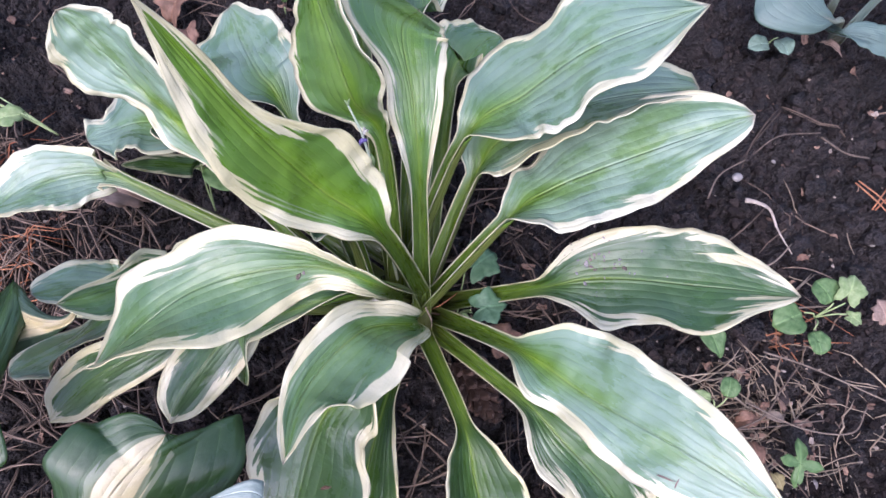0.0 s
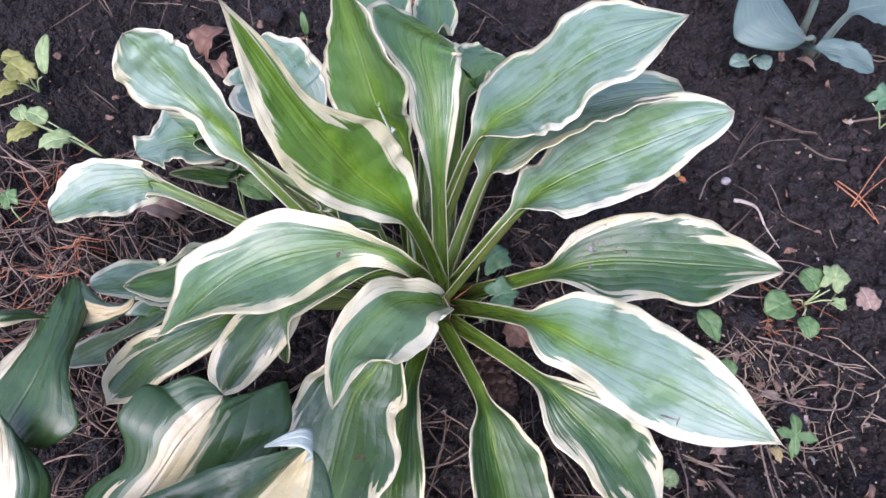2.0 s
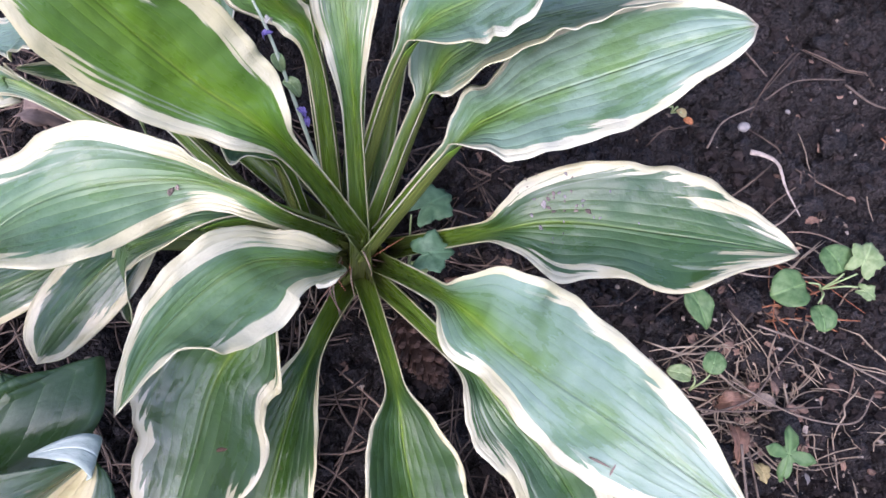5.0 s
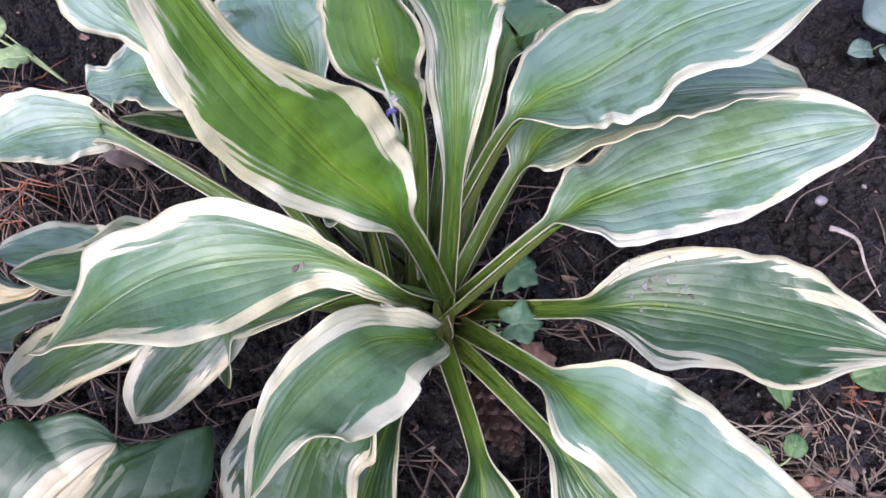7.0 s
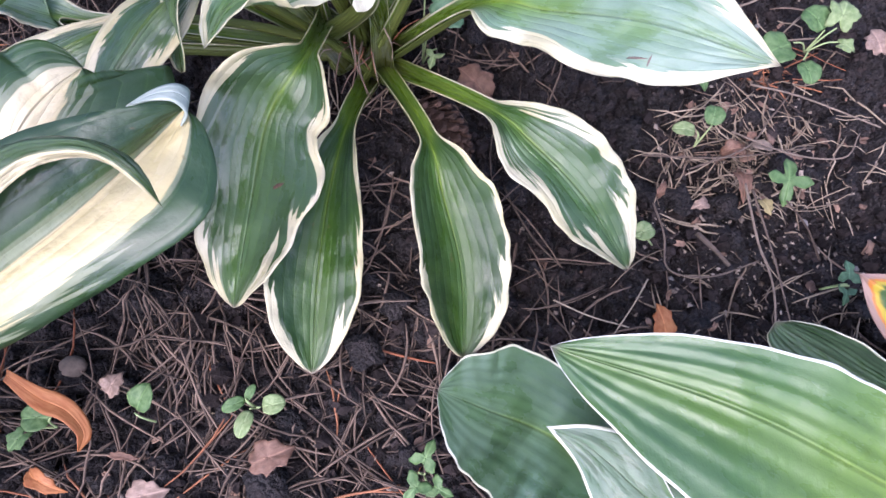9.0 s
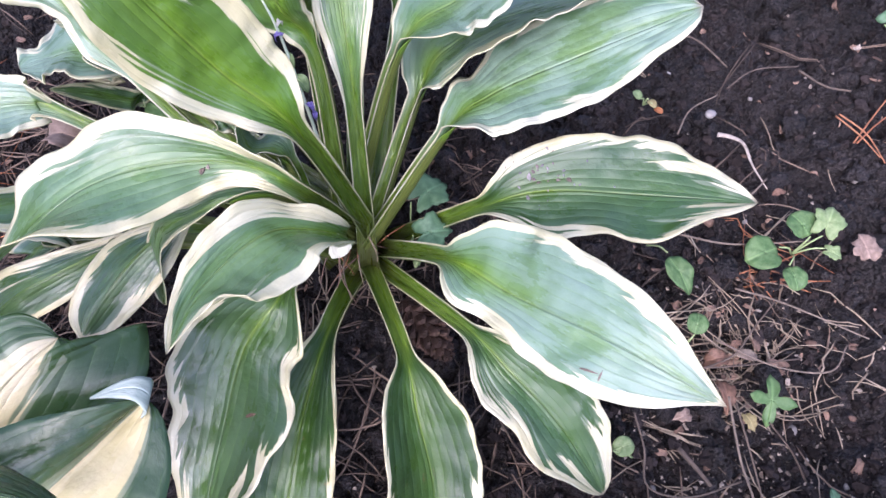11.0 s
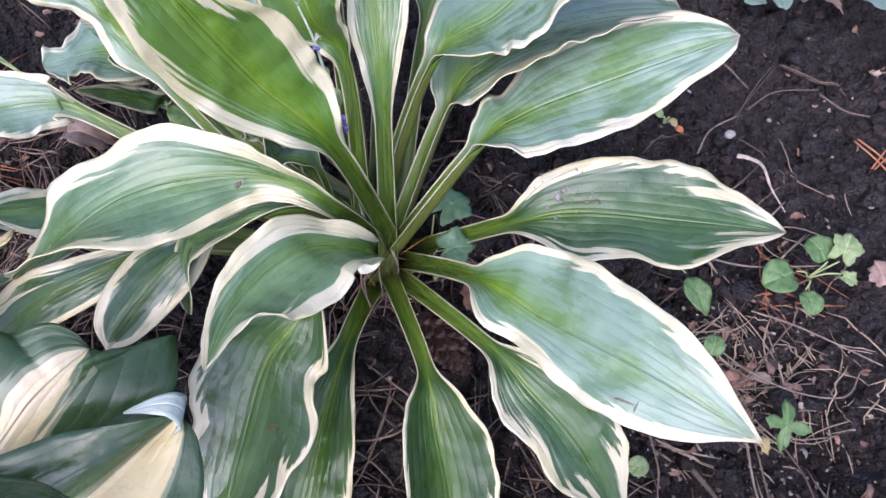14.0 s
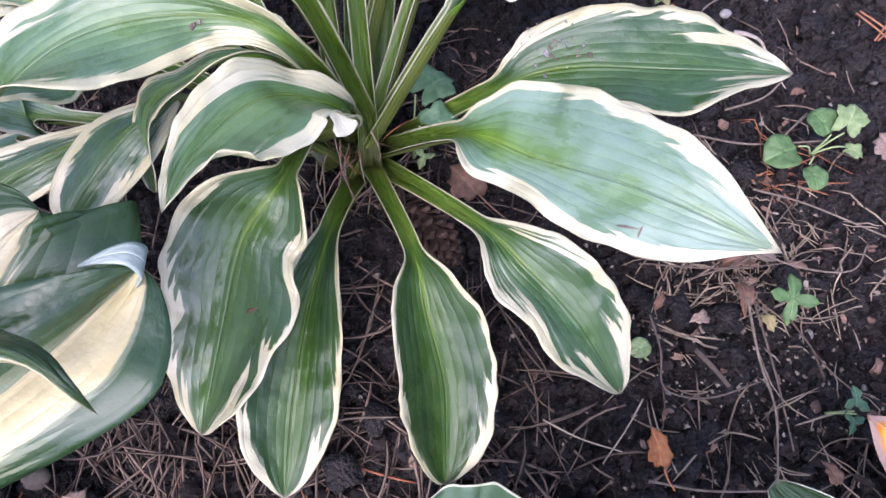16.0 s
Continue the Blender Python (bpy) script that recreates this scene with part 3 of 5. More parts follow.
# ---- ground ----
def soil_height(x, y):
    p = Vector((x, y, 0.0))
    warp = p + 0.008 * noise.noise_vector(p * 38.0) + 0.003 * noise.noise_vector(p * 130.0)
    h = 0.010 * noise.noise(p * 4.0) + 0.014 * noise.noise(p * 12.0 + Vector((3, 1, 0)))
    big = noise.voronoi(warp * 36.0)[0]
    small = noise.voronoi(warp * 95.0)[0]
    rough = 0.5 + 0.5 * noise.noise(p * 9.0 + Vector((5, 9, 2)))
    crack = min(0.5, big[1] - big[0]) ** 0.6
    lumps = noise.noise(p * 22.0 + Vector((1, 7, 4)))
    h += (0.35 + rough) * 0.024 * crack + 0.013 * min(0.6, small[1] - small[0]) ** 0.7 + 0.020 * lumps * abs(lumps) ** 0.3 + 0.007 * noise.noise(p * 48.0) + 0.0035 * noise.noise(p * 140.0)
    return h - 0.026


def build_ground():
    nx, ny = 780, 620
    x0, x1, y0, y1 = -0.66, 0.72, -0.52, 0.58
    xs, ys = np.linspace(x0, x1, nx), np.linspace(y0, y1, ny)
    verts = [(x, y, soil_height(x, y)) for y in ys for x in xs]
    faces = [(j * nx + i, j * nx + i + 1, (j + 1) * nx + i + 1, (j + 1) * nx + i) for j in range(ny - 1) for i in range(nx - 1)]
    # the same sheet goes on, coarser, to the horizon
    rim = [j for j in range(nx)] + [j * nx + nx - 1 for j in range(1, ny)] + [(ny - 1) * nx + i for i in range(nx - 2, -1, -1)] + [j * nx for j in range(ny - 2, 0, -1)]
    prev = rim
    for grow in (1.06, 1.6, 4.0, 20.0, 150.0, 1200.0):
        ring = []
        for k in rim:
            x, y, _ = verts[k]
            ring.append(len(verts))
            verts.append(((x - 0.03) * grow + 0.03, y * grow, -0.006))
        m = len(rim)
        faces += [(prev[i], ring[i], ring[(i + 1) % m], prev[(i + 1) % m]) for i in range(m)]
        prev = ring
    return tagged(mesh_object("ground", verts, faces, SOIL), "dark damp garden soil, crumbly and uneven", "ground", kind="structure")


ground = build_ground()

# ---- hosta plants ----
hosta = empty("hosta_plant", (0, 0, -0.004), "large hosta, green leaves edged in creamy white, in bare soil", "plant")
broad_leaf = hosta_leaf(hosta, [(0.018, -0.001, 0.01), (0.078, -0.064, 0.159), (0.113, -0.101, 0.202), (0.154, -0.134, 0.234), (0.199, -0.167, 0.248)], (0.0353, 0.0268, 0.7644, 1.0497), (-0.46, -0.09, 0.08, -0), (0.01, 0.05, 0, -0.33, 0.14, 0.09), BLOOM_SHEEN, STALK, seed=1)
flecked_leaf = hosta_leaf(hosta, [(0.03, 0.007, 0.01), (0.101, -0.011, 0.116), (0.146, -0.011, 0.143), (0.211, -0.02, 0.153), (0.277, -0.031, 0.163)], (0.0381, 0.037, 1.182, 0.8952), (-0.05, 0.3, 0.25, 0.24), (-0.02, 0.02, 0, 0.08, -0.01, -0.14), STREAKED, STALK, seed=2)
hosta_leaf(hosta, [(-0.005, -0.021, 0.009), (0.076, 0.031, 0.143), (0.109, 0.047, 0.17), (0.164, 0.064, 0.186), (0.242, 0.082, 0.212)], (0.0437, 0.0379, 0.5397, 0.5809), (0.24, -0.38, -0.04, 0.03), (-0.15, 0.02, 0.07, 0, -0.07, -0.09), BLOOM_SHEEN, STALK, seed=3)
hosta_leaf(hosta, [(-0.005, 0.018, 0.011), (0.046, 0.088, 0.162), (0.091, 0.113, 0.19), (0.133, 0.122, 0.233), (0.194, 0.124, 0.269)], (0.0526, 0.0557, 0.8307, 0.9923), (0.38, -0.03, 0.07, 0.14), (-0.04, 0.15, -0.1, -0.04, 0.25, 0.18), BLOOM_SHEEN, STALK, seed=4)
hosta_leaf(hosta, [(0.006, -0.019, 0.012), (0.058, 0.083, 0.117), (0.088, 0.101, 0.158), (0.15, 0.118, 0.175), (0.215, 0.114, 0.196)], (0.048, 0.0368, 0.35, 0.35), (0.51, 0.34, 0.16, 0.2), (-0.03, 0.05, 0.1, -0.12, -0.08, -0.03), BLOOM_SHEEN, STALK, seed=5)
hosta_leaf(hosta, [(0.016, -0.023, 0.032), (0.015, 0.054, 0.137), (0.011, 0.101, 0.192), (0.003, 0.15, 0.212), (0.015, 0.187, 0.189)], (0.0311, 0.0308, 1.1561, 0.35), (-0.22, -0.38, 0.13, 0.1), (-0.3, 0.22, -0.15, -0.04, -0.09, -0.03), GREEN_LUSH, STALK, seed=6)
hosta_leaf(hosta, [(-0.004, -0.004, 0.012), (-0.011, 0.09, 0.149), (-0.032, 0.106, 0.192), (-0.045, 0.133, 0.235), (-0.061, 0.17, 0.275)], (0.0501, 0.0462, 1.4031, 0.8812), (0.94, 0.38, 0, 0.19), (0.21, -0.15, -0.13, 0.04, 0.09, 0.18), GREEN_LUSH, STALK, seed=7)
hosta_leaf(hosta, [(0.021, -0.003, 0.023), (-0.008, 0.003, 0.193), (-0.039, 0.007, 0.254), (-0.064, 0.011, 0.321), (-0.088, 0.021, 0.393)], (0.0265, 0.0238, 1.1349, 1.2954), (0.69, 0.21, 0.12, 0.25), (-0.09, -0.04, 0.02, 0.52, 0.01, 0.13), GREEN_WIDE, STALK, seed=8)
hosta_leaf(hosta, [(-0.01, -0.021, 0.036), (-0.138, 0.078, 0.16), (-0.176, 0.108, 0.202), (-0.202, 0.129, 0.223), (-0.217, 0.138, 0.245)], (0.0264, 0.0392, 0.35, 0.45), (0.86, -0.25, 0.01, 0.37), (-0.5, -0.13, 0.05, -0.03, 0.04, 0.08), BLOOM_SHEEN, STALK, seed=9, dimples=0.0022)
hosta_leaf(hosta, [(0.009, -0.004, 0.011), (-0.227, 0.093, 0.081), (-0.26, 0.1, 0.092), (-0.298, 0.089, 0.098), (-0.335, 0.064, 0.098)], (0.03, 0.0241, 0.85, 0.3513), (0.27, -0.45, 0.36, 0.37), (-0.07, -0.07, 0.06, -0.12, -0.07, -0.08), BLOOM_SHEEN, STALK, seed=10)
holed_leaf = hosta_leaf(hosta, [(0.005, 0.012, 0.02), (-0.007, -0.032, 0.193), (-0.051, -0.027, 0.219), (-0.116, -0.042, 0.22), (-0.178, -0.084, 0.198)], (0.0339, 0.0328, 1.5071, 0.5925), (0.31, -1.28, 0.34, 0.4), (-0.26, -0.15, 0.01, 0.06, 0.17, 0.18), WIDE_BLOOM_SHEEN, STALK, seed=11)
arched_leaf = hosta_leaf(hosta, [(-0.051, 0.009, 0.016), (0.013, -0.042, 0.142), (-0.019, -0.062, 0.201), (-0.049, -0.101, 0.217), (-0.053, -0.139, 0.236)], (0.0355, 0.0156, 1.2957, 1.0677), (0.41, -0.86, 0.39, 0.46), (0.14, -0.08, -0.1, 0.26, -0.15, -0.02), WIDE_BLOOM_SHEEN, STALK, seed=12)
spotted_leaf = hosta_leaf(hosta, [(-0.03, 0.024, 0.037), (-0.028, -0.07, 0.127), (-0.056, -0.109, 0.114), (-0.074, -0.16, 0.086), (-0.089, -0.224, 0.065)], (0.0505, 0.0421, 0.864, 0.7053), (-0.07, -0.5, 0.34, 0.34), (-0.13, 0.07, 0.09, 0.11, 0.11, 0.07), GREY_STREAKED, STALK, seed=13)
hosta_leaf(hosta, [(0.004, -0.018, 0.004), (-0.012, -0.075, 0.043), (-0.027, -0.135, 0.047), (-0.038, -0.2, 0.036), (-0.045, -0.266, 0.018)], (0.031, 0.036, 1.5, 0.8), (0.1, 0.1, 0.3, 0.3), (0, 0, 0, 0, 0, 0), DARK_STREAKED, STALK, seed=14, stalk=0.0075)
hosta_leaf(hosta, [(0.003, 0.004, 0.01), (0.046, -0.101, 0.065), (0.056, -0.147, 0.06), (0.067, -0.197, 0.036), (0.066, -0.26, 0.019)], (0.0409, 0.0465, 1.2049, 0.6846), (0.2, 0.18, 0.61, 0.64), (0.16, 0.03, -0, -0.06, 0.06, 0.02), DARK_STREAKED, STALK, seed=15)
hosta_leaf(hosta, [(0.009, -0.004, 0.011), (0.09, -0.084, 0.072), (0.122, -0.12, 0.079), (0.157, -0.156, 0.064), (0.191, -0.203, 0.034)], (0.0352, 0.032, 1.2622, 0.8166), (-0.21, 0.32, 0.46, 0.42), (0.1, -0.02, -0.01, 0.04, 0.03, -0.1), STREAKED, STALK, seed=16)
hosta_leaf(hosta, [(-0.02, -0.017, 0.015), (-0.103, 0.158, 0.082), (-0.132, 0.198, 0.096), (-0.154, 0.24, 0.081), (-0.174, 0.288, 0.075)], (0.0509, 0.0415, 0.3903, 0.5816), (0.03, 0.53, 0.31, 0.32), (0.03, 0.06, -0.17, -0.07, -0.05, -0.07), BLOOM_SHEEN, STALK, seed=17)
hosta_leaf(hosta, [(0.017, 0.022, 0.016), (-0.19, 0.14, 0.092), (-0.218, 0.142, 0.104), (-0.245, 0.134, 0.105), (-0.264, 0.122, 0.107)], (0.0464, 0.0405, 0.577, 0.6287), (-0.33, -0.01, 0.21, 0.15), (-0.11, 0.12, -0.05, 0.23, -0.2, 0.25), BLOOM_SHEEN, STALK, seed=18)
hosta_leaf(hosta, [(0.004, 0.006, 0.012), (-0.173, 0.135, 0.039), (-0.195, 0.121, 0.063), (-0.211, 0.109, 0.092), (-0.224, 0.091, 0.123)], (0.007, 0.007, 0.9, 0.8), (0, 0, 0.2, 0.2), (0, 0, 0, 0, 0, 0), GREEN_EDGE, STALK, seed=19, wave=0.0005)
hosta_leaf(hosta, [(-0.026, -0.009, 0.012), (-0.042, 0.04, 0.097), (-0.069, 0.043, 0.113), (-0.075, 0.059, 0.131), (-0.089, 0.046, 0.133)], (0.0187, 0.0184, 0.35, 0.661), (-0.9, -0.11, 0.2, 0.02), (0, 0, 0, -0.03, 0.08, -0.05), GREEN_EDGE, STALK, seed=20, wave=0.0005)
hosta_leaf(hosta, [(-0.001, 0.006, 0.024), (-0.027, -0.036, 0.19), (-0.072, -0.051, 0.195), (-0.102, -0.052, 0.161), (-0.108, -0.083, 0.128)], (0.0108, 0.0092, 1.132, 0.35), (-0.28, 0.3, 0.26, 0.21), (0.06, -0.06, 0.03, -0.09, 0.09, 0.09), GREEN_EDGE, STALK, seed=21, wave=0.0005)
hosta_leaf(hosta, [(0.013, -0.005, 0.012), (0.04, 0.189, 0.088), (0.056, 0.214, 0.091), (0.071, 0.235, 0.09), (0.09, 0.25, 0.082)], (0.0372, 0.0361, 0.4826, 0.7793), (-0.22, 0.09, 0.15, 0.11), (0.01, -0.01, 0.03, -0.01, 0.01, 0.07), GREEN_EDGE, STALK, seed=22)
hosta_leaf(hosta, [(-0.006, 0, 0.01), (-0.03, 0.17, 0.15), (-0.036, 0.22, 0.15), (-0.04, 0.27, 0.14), (-0.045, 0.32, 0.12)], (0.03, 0.03, 0.9, 0.7), (0, 0, 0.2, 0.2), (0, 0, 0, 0, 0, 0), GREEN_EDGE, STALK, seed=23)
hosta_leaf(hosta, [(0.001, -0.003, 0.012), (0.007, 0.216, 0.121), (0.016, 0.259, 0.107), (0.018, 0.306, 0.099), (0.019, 0.353, 0.093)], (0.0218, 0.0198, 0.8608, 0.7603), (-0.03, -0.04, 0.19, 0.19), (0, 0, 0, -0.03, 0.01, 0.05), GREEN_EDGE, STALK, seed=24)
hosta_leaf(hosta, [(0.004, -0.002, 0.011), (-0.135, 0.013, 0.127), (-0.163, -0.001, 0.14), (-0.183, -0.021, 0.166), (-0.207, -0.044, 0.198)], (0.0238, 0.0121, 1.0697, 0.8071), (-0.08, 0.18, 0.2, 0.2), (-0.01, 0.06, 0.17, 0.08, -0.25, 0.12), GREEN_EDGE, STALK, seed=27, wave=0.0005)
hosta_leaf(hosta, [(0.001, 0.001, 0.012), (-0.202, 0.001, 0.07), (-0.227, -0.003, 0.086), (-0.249, -0.005, 0.106), (-0.269, -0.017, 0.128)], (0.0261, 0.0252, 0.5262, 0.5109), (-0.43, -0.1, 0.2, 0.09), (0, 0, 0, 0.06, -0.06, -0.02), BLOOM_SHEEN, STALK, seed=28, wave=0.0005)
hosta_leaf(hosta, [(0.001, 0, 0.011), (-0.216, -0.008, 0.055), (-0.25, -0.026, 0.065), (-0.281, -0.049, 0.063), (-0.307, -0.067, 0.075)], (0.0439, 0.0493, 0.9277, 0.5005), (-0.84, -0.09, 0.13, -0.03), (-0.04, 0.12, -0.09, -0.06, -0.02, -0.03), BLOOM_SHEEN, STALK, seed=29, wave=0.0005)
pale_hosta = empty("hosta_plant", (-0.36, -0.40, -0.004), "hosta with dark green leaves and broad creamy centres", "plant")
thin_edged_hosta = empty("hosta_plant", (0.40, -0.46, -0.004), "hosta with broad ribbed green leaves finely edged in white", "plant")
hosta_leaf(thin_edged_hosta, [(0.5, -0.5, 0.01), (0.36, -0.4, 0.12), (0.261, -0.345, 0.155), (0.19, -0.306, 0.165), (0.106, -0.27, 0.148)], (0.06, 0.037, 0.6, 0.8), (0.1, 0, 0.15, 0.1), (0, 0, 0, 0, 0, 0), GREEN_THIN, STALK, wave=0.001, seed=51, corrugated=0.0006, rib_count=4.0, cols=64)
hosta_leaf(thin_edged_hosta, [(0.4, -0.458, 0.01), (0.172, -0.365, 0.118), (0.115, -0.318, 0.082), (0.079, -0.298, 0.034), (0.046, -0.281, 0.002)], (0.049, 0.046, 0.45, 0.7), (0.16, 0.09, 0.21, 0.24), (-0.02, 0.02, -0.02, -0.09, 0.07, 0.08), GREEN_DARK, STALK, wave=0.001, seed=52, corrugated=0.0004, rib_count=6.0, cols=60)
hosta_leaf(thin_edged_hosta, [(0.519, -0.496, 0.033), (0.41, -0.37, 0.099), (0.357, -0.333, 0.103), (0.303, -0.296, 0.107), (0.25, -0.258, 0.111)], (0.0293, 0.0313, 0.986, 0.4479), (1.06, 0.09, 0.16, 0.35), (0.02, -0.03, -0.03, 0.05, 0, 0.15), GREEN_DARK, STALK, wave=0.001, seed=53, corrugated=0.0004, rib_count=6.0, cols=60)
curling_leaf = folded_leaf(pale_hosta,
    [(-0.300, -0.235, 0.120), (-0.240, -0.206, 0.175), (-0.185, -0.190, 0.214), (-0.141, -0.177, 0.231), (-0.118, -0.167, 0.228), (-0.096, -0.163, 0.228), (-0.080, -0.159, 0.224), (-0.069, -0.156, 0.216)],
    [(-0.310, -0.275, 0.100), (-0.255, -0.258, 0.140), (-0.197, -0.242, 0.175), (-0.158, -0.227, 0.195), (-0.122, -0.206, 0.206), (-0.086, -0.170, 0.208), (-0.069, -0.156, 0.214)],
    [(-0.315, -0.295, 0.090), (-0.262, -0.281, 0.120), (-0.205, -0.268, 0.150), (-0.154, -0.255, 0.176), (-0.118, -0.243, 0.193), (-0.086, -0.230, 0.206), (-0.058, -0.213, 0.213), (-0.053, -0.190, 0.212), (-0.060, -0.166, 0.212), (-0.068, -0.157, 0.213)],
    HALF_PALE, STALK_DARK, swell=0.006, seed=40)
folded_leaf(pale_hosta,
    [(-0.300, -0.335, 0.080), (-0.220, -0.212, 0.185), (-0.158, -0.188, 0.230), (-0.114, -0.187, 0.248), (-0.091, -0.193, 0.259), (-0.073, -0.201, 0.266), (-0.060, -0.212, 0.271), (-0.058, -0.222, 0.256)],
    [(-0.300, -0.345, 0.080), (-0.216, -0.235, 0.203), (-0.158, -0.210, 0.246), (-0.116, -0.198, 0.264), (-0.093, -0.199, 0.272), (-0.075, -0.204, 0.275), (-0.061, -0.215, 0.271), (-0.058, -0.222, 0.256)],
    [(-0.300, -0.360, 0.060), (-0.212, -0.252, 0.185), (-0.156, -0.226, 0.230), (-0.118, -0.207, 0.253), (-0.095, -0.204, 0.264), (-0.077, -0.207, 0.268), (-0.063, -0.217, 0.267), (-0.058, -0.222, 0.256)],
    RIM_PALE, STALK_DARK, swell=0.001, seed=41)
folded_leaf(pale_hosta,
    [(-0.342, -0.112, 0.140), (-0.323, -0.091, 0.145), (-0.312, -0.078, 0.145), (-0.300, -0.063, 0.145), (-0.296, -0.051, 0.142), (-0.289, -0.029, 0.137), (-0.288, -0.004, 0.122)],
    [(-0.302, -0.153, 0.150), (-0.284, -0.128, 0.165), (-0.272, -0.105, 0.170), (-0.266, -0.083, 0.170), (-0.271, -0.049, 0.155), (-0.286, -0.007, 0.125)],
    [(-0.289, -0.154, 0.140), (-0.277, -0.144, 0.150), (-0.259, -0.146, 0.160), (-0.242, -0.140, 0.168), (-0.234, -0.132, 0.170), (-0.242, -0.111, 0.172), (-0.247, -0.095, 0.172), (-0.252, -0.078, 0.162), (-0.256, -0.055, 0.150), (-0.260, -0.035, 0.140), (-0.269, -0.018, 0.133), (-0.287, -0.005, 0.122)],
    DARK_HEART, STALK_DARK, swell=0.004, seed=42)
folded_leaf(pale_hosta,
    [(-0.271, -0.015, 0.140), (-0.263, -0.022, 0.142), (-0.247, -0.035, 0.145), (-0.231, -0.039, 0.148), (-0.221, -0.032, 0.150)],
    [(-0.265, -0.036, 0.143), (-0.253, -0.040, 0.146), (-0.238, -0.043, 0.149), (-0.227, -0.042, 0.151), (-0.221, -0.033, 0.150)],
    [(-0.272, -0.064, 0.130), (-0.258, -0.057, 0.134), (-0.236, -0.048, 0.140), (-0.224, -0.040, 0.145), (-0.222, -0.032, 0.148)],
    FLAP, STALK_DARK, swell=0.001, seed=47, label="turned-over leaf tip with a cream centre", rows=30, stalked=False)
folded_leaf(pale_hosta,
    [(-0.328, -0.222, 0.130), (-0.317, -0.180, 0.160), (-0.303, -0.153, 0.180), (-0.293, -0.132, 0.185), (-0.282, -0.123, 0.185)],
    [(-0.288, -0.226, 0.140), (-0.276, -0.194, 0.170), (-0.267, -0.171, 0.188), (-0.268, -0.147, 0.195), (-0.281, -0.123, 0.186)],
    [(-0.266, -0.223, 0.130), (-0.251, -0.192, 0.155), (-0.244, -0.169, 0.170), (-0.248, -0.157, 0.178), (-0.263, -0.142, 0.182), (-0.273, -0.132, 0.184), (-0.281, -0.123, 0.186)],
    PALE_HEART, STALK_DARK, swell=0.004, seed=48)
folded_leaf(pale_hosta,
    [(-0.290, -0.069, 0.250), (-0.257, -0.079, 0.260), (-0.239, -0.082, 0.262), (-0.232, -0.079, 0.255), (-0.226, -0.080, 0.240)],
    [(-0.284, -0.079, 0.255), (-0.252, -0.085, 0.265), (-0.235, -0.086, 0.267), (-0.230, -0.083, 0.258), (-0.226, -0.080, 0.240)],
    [(-0.285, -0.088, 0.250), (-0.256, -0.091, 0.258), (-0.240, -0.090, 0.258), (-0.232, -0.084, 0.250), (-0.227, -0.079, 0.239)],
    RIM_PALE, STALK_DARK, swell=0.001, seed=49, rows=30)
folded_leaf(thin_edged_hosta,
    [(0.300, -0.450, 0.060), (0.200, -0.415, 0.100), (0.150, -0.388, 0.112), (0.130, -0.362, 0.117), (0.118, -0.332, 0.126), (0.103, -0.311, 0.130)],
    [(0.300, -0.445, 0.060), (0.225, -0.405, 0.102), (0.180, -0.375, 0.120), (0.150, -0.347, 0.128), (0.124, -0.322, 0.130), (0.103, -0.311, 0.130)],
    [(0.300, -0.440, 0.060), (0.235, -0.380, 0.105), (0.200, -0.350, 0.122), (0.165, -0.325, 0.130), (0.130, -0.312, 0.132), (0.103, -0.311, 0.130)],
    GREEN_DARK, STALK, swell=0.002, seed=43)
folded_leaf(thin_edged_hosta,
    [(0.437, -0.253, 0.050), (0.397, -0.234, 0.065), (0.362, -0.226, 0.075), (0.346, -0.225, 0.078), (0.332, -0.224, 0.077)],
    [(0.435, -0.284, 0.040), (0.396, -0.265, 0.060), (0.363, -0.246, 0.074), (0.342, -0.234, 0.080), (0.333, -0.224, 0.077)],
    [(0.425, -0.315, 0.030), (0.379, -0.292, 0.050), (0.351, -0.271, 0.063), (0.337, -0.249, 0.071), (0.333, -0.225, 0.076)],
    withering_material("withering_hosta"), STALK, swell=0.002, seed=54, label="yellowing leaf with a withered pink rim", rows=40)
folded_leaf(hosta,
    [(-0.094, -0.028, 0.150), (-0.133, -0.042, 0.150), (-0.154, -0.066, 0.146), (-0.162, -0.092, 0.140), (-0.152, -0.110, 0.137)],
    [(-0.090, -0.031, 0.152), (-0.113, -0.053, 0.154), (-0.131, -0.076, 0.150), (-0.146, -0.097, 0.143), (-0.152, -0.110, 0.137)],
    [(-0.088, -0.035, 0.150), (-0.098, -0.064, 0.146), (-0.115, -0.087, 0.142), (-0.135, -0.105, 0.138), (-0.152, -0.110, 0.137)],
    GREEN_SHADED, STALK, swell=0.002, seed=44)
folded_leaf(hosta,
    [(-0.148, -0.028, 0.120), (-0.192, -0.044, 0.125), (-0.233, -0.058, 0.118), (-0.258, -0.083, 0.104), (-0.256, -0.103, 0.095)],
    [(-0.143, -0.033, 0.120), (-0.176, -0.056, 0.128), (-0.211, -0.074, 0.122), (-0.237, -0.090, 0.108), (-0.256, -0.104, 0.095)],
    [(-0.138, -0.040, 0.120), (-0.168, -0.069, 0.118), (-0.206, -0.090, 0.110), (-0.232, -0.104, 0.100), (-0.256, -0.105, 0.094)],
    GREEN_SHADED, STALK, swell=0.002, seed=45)
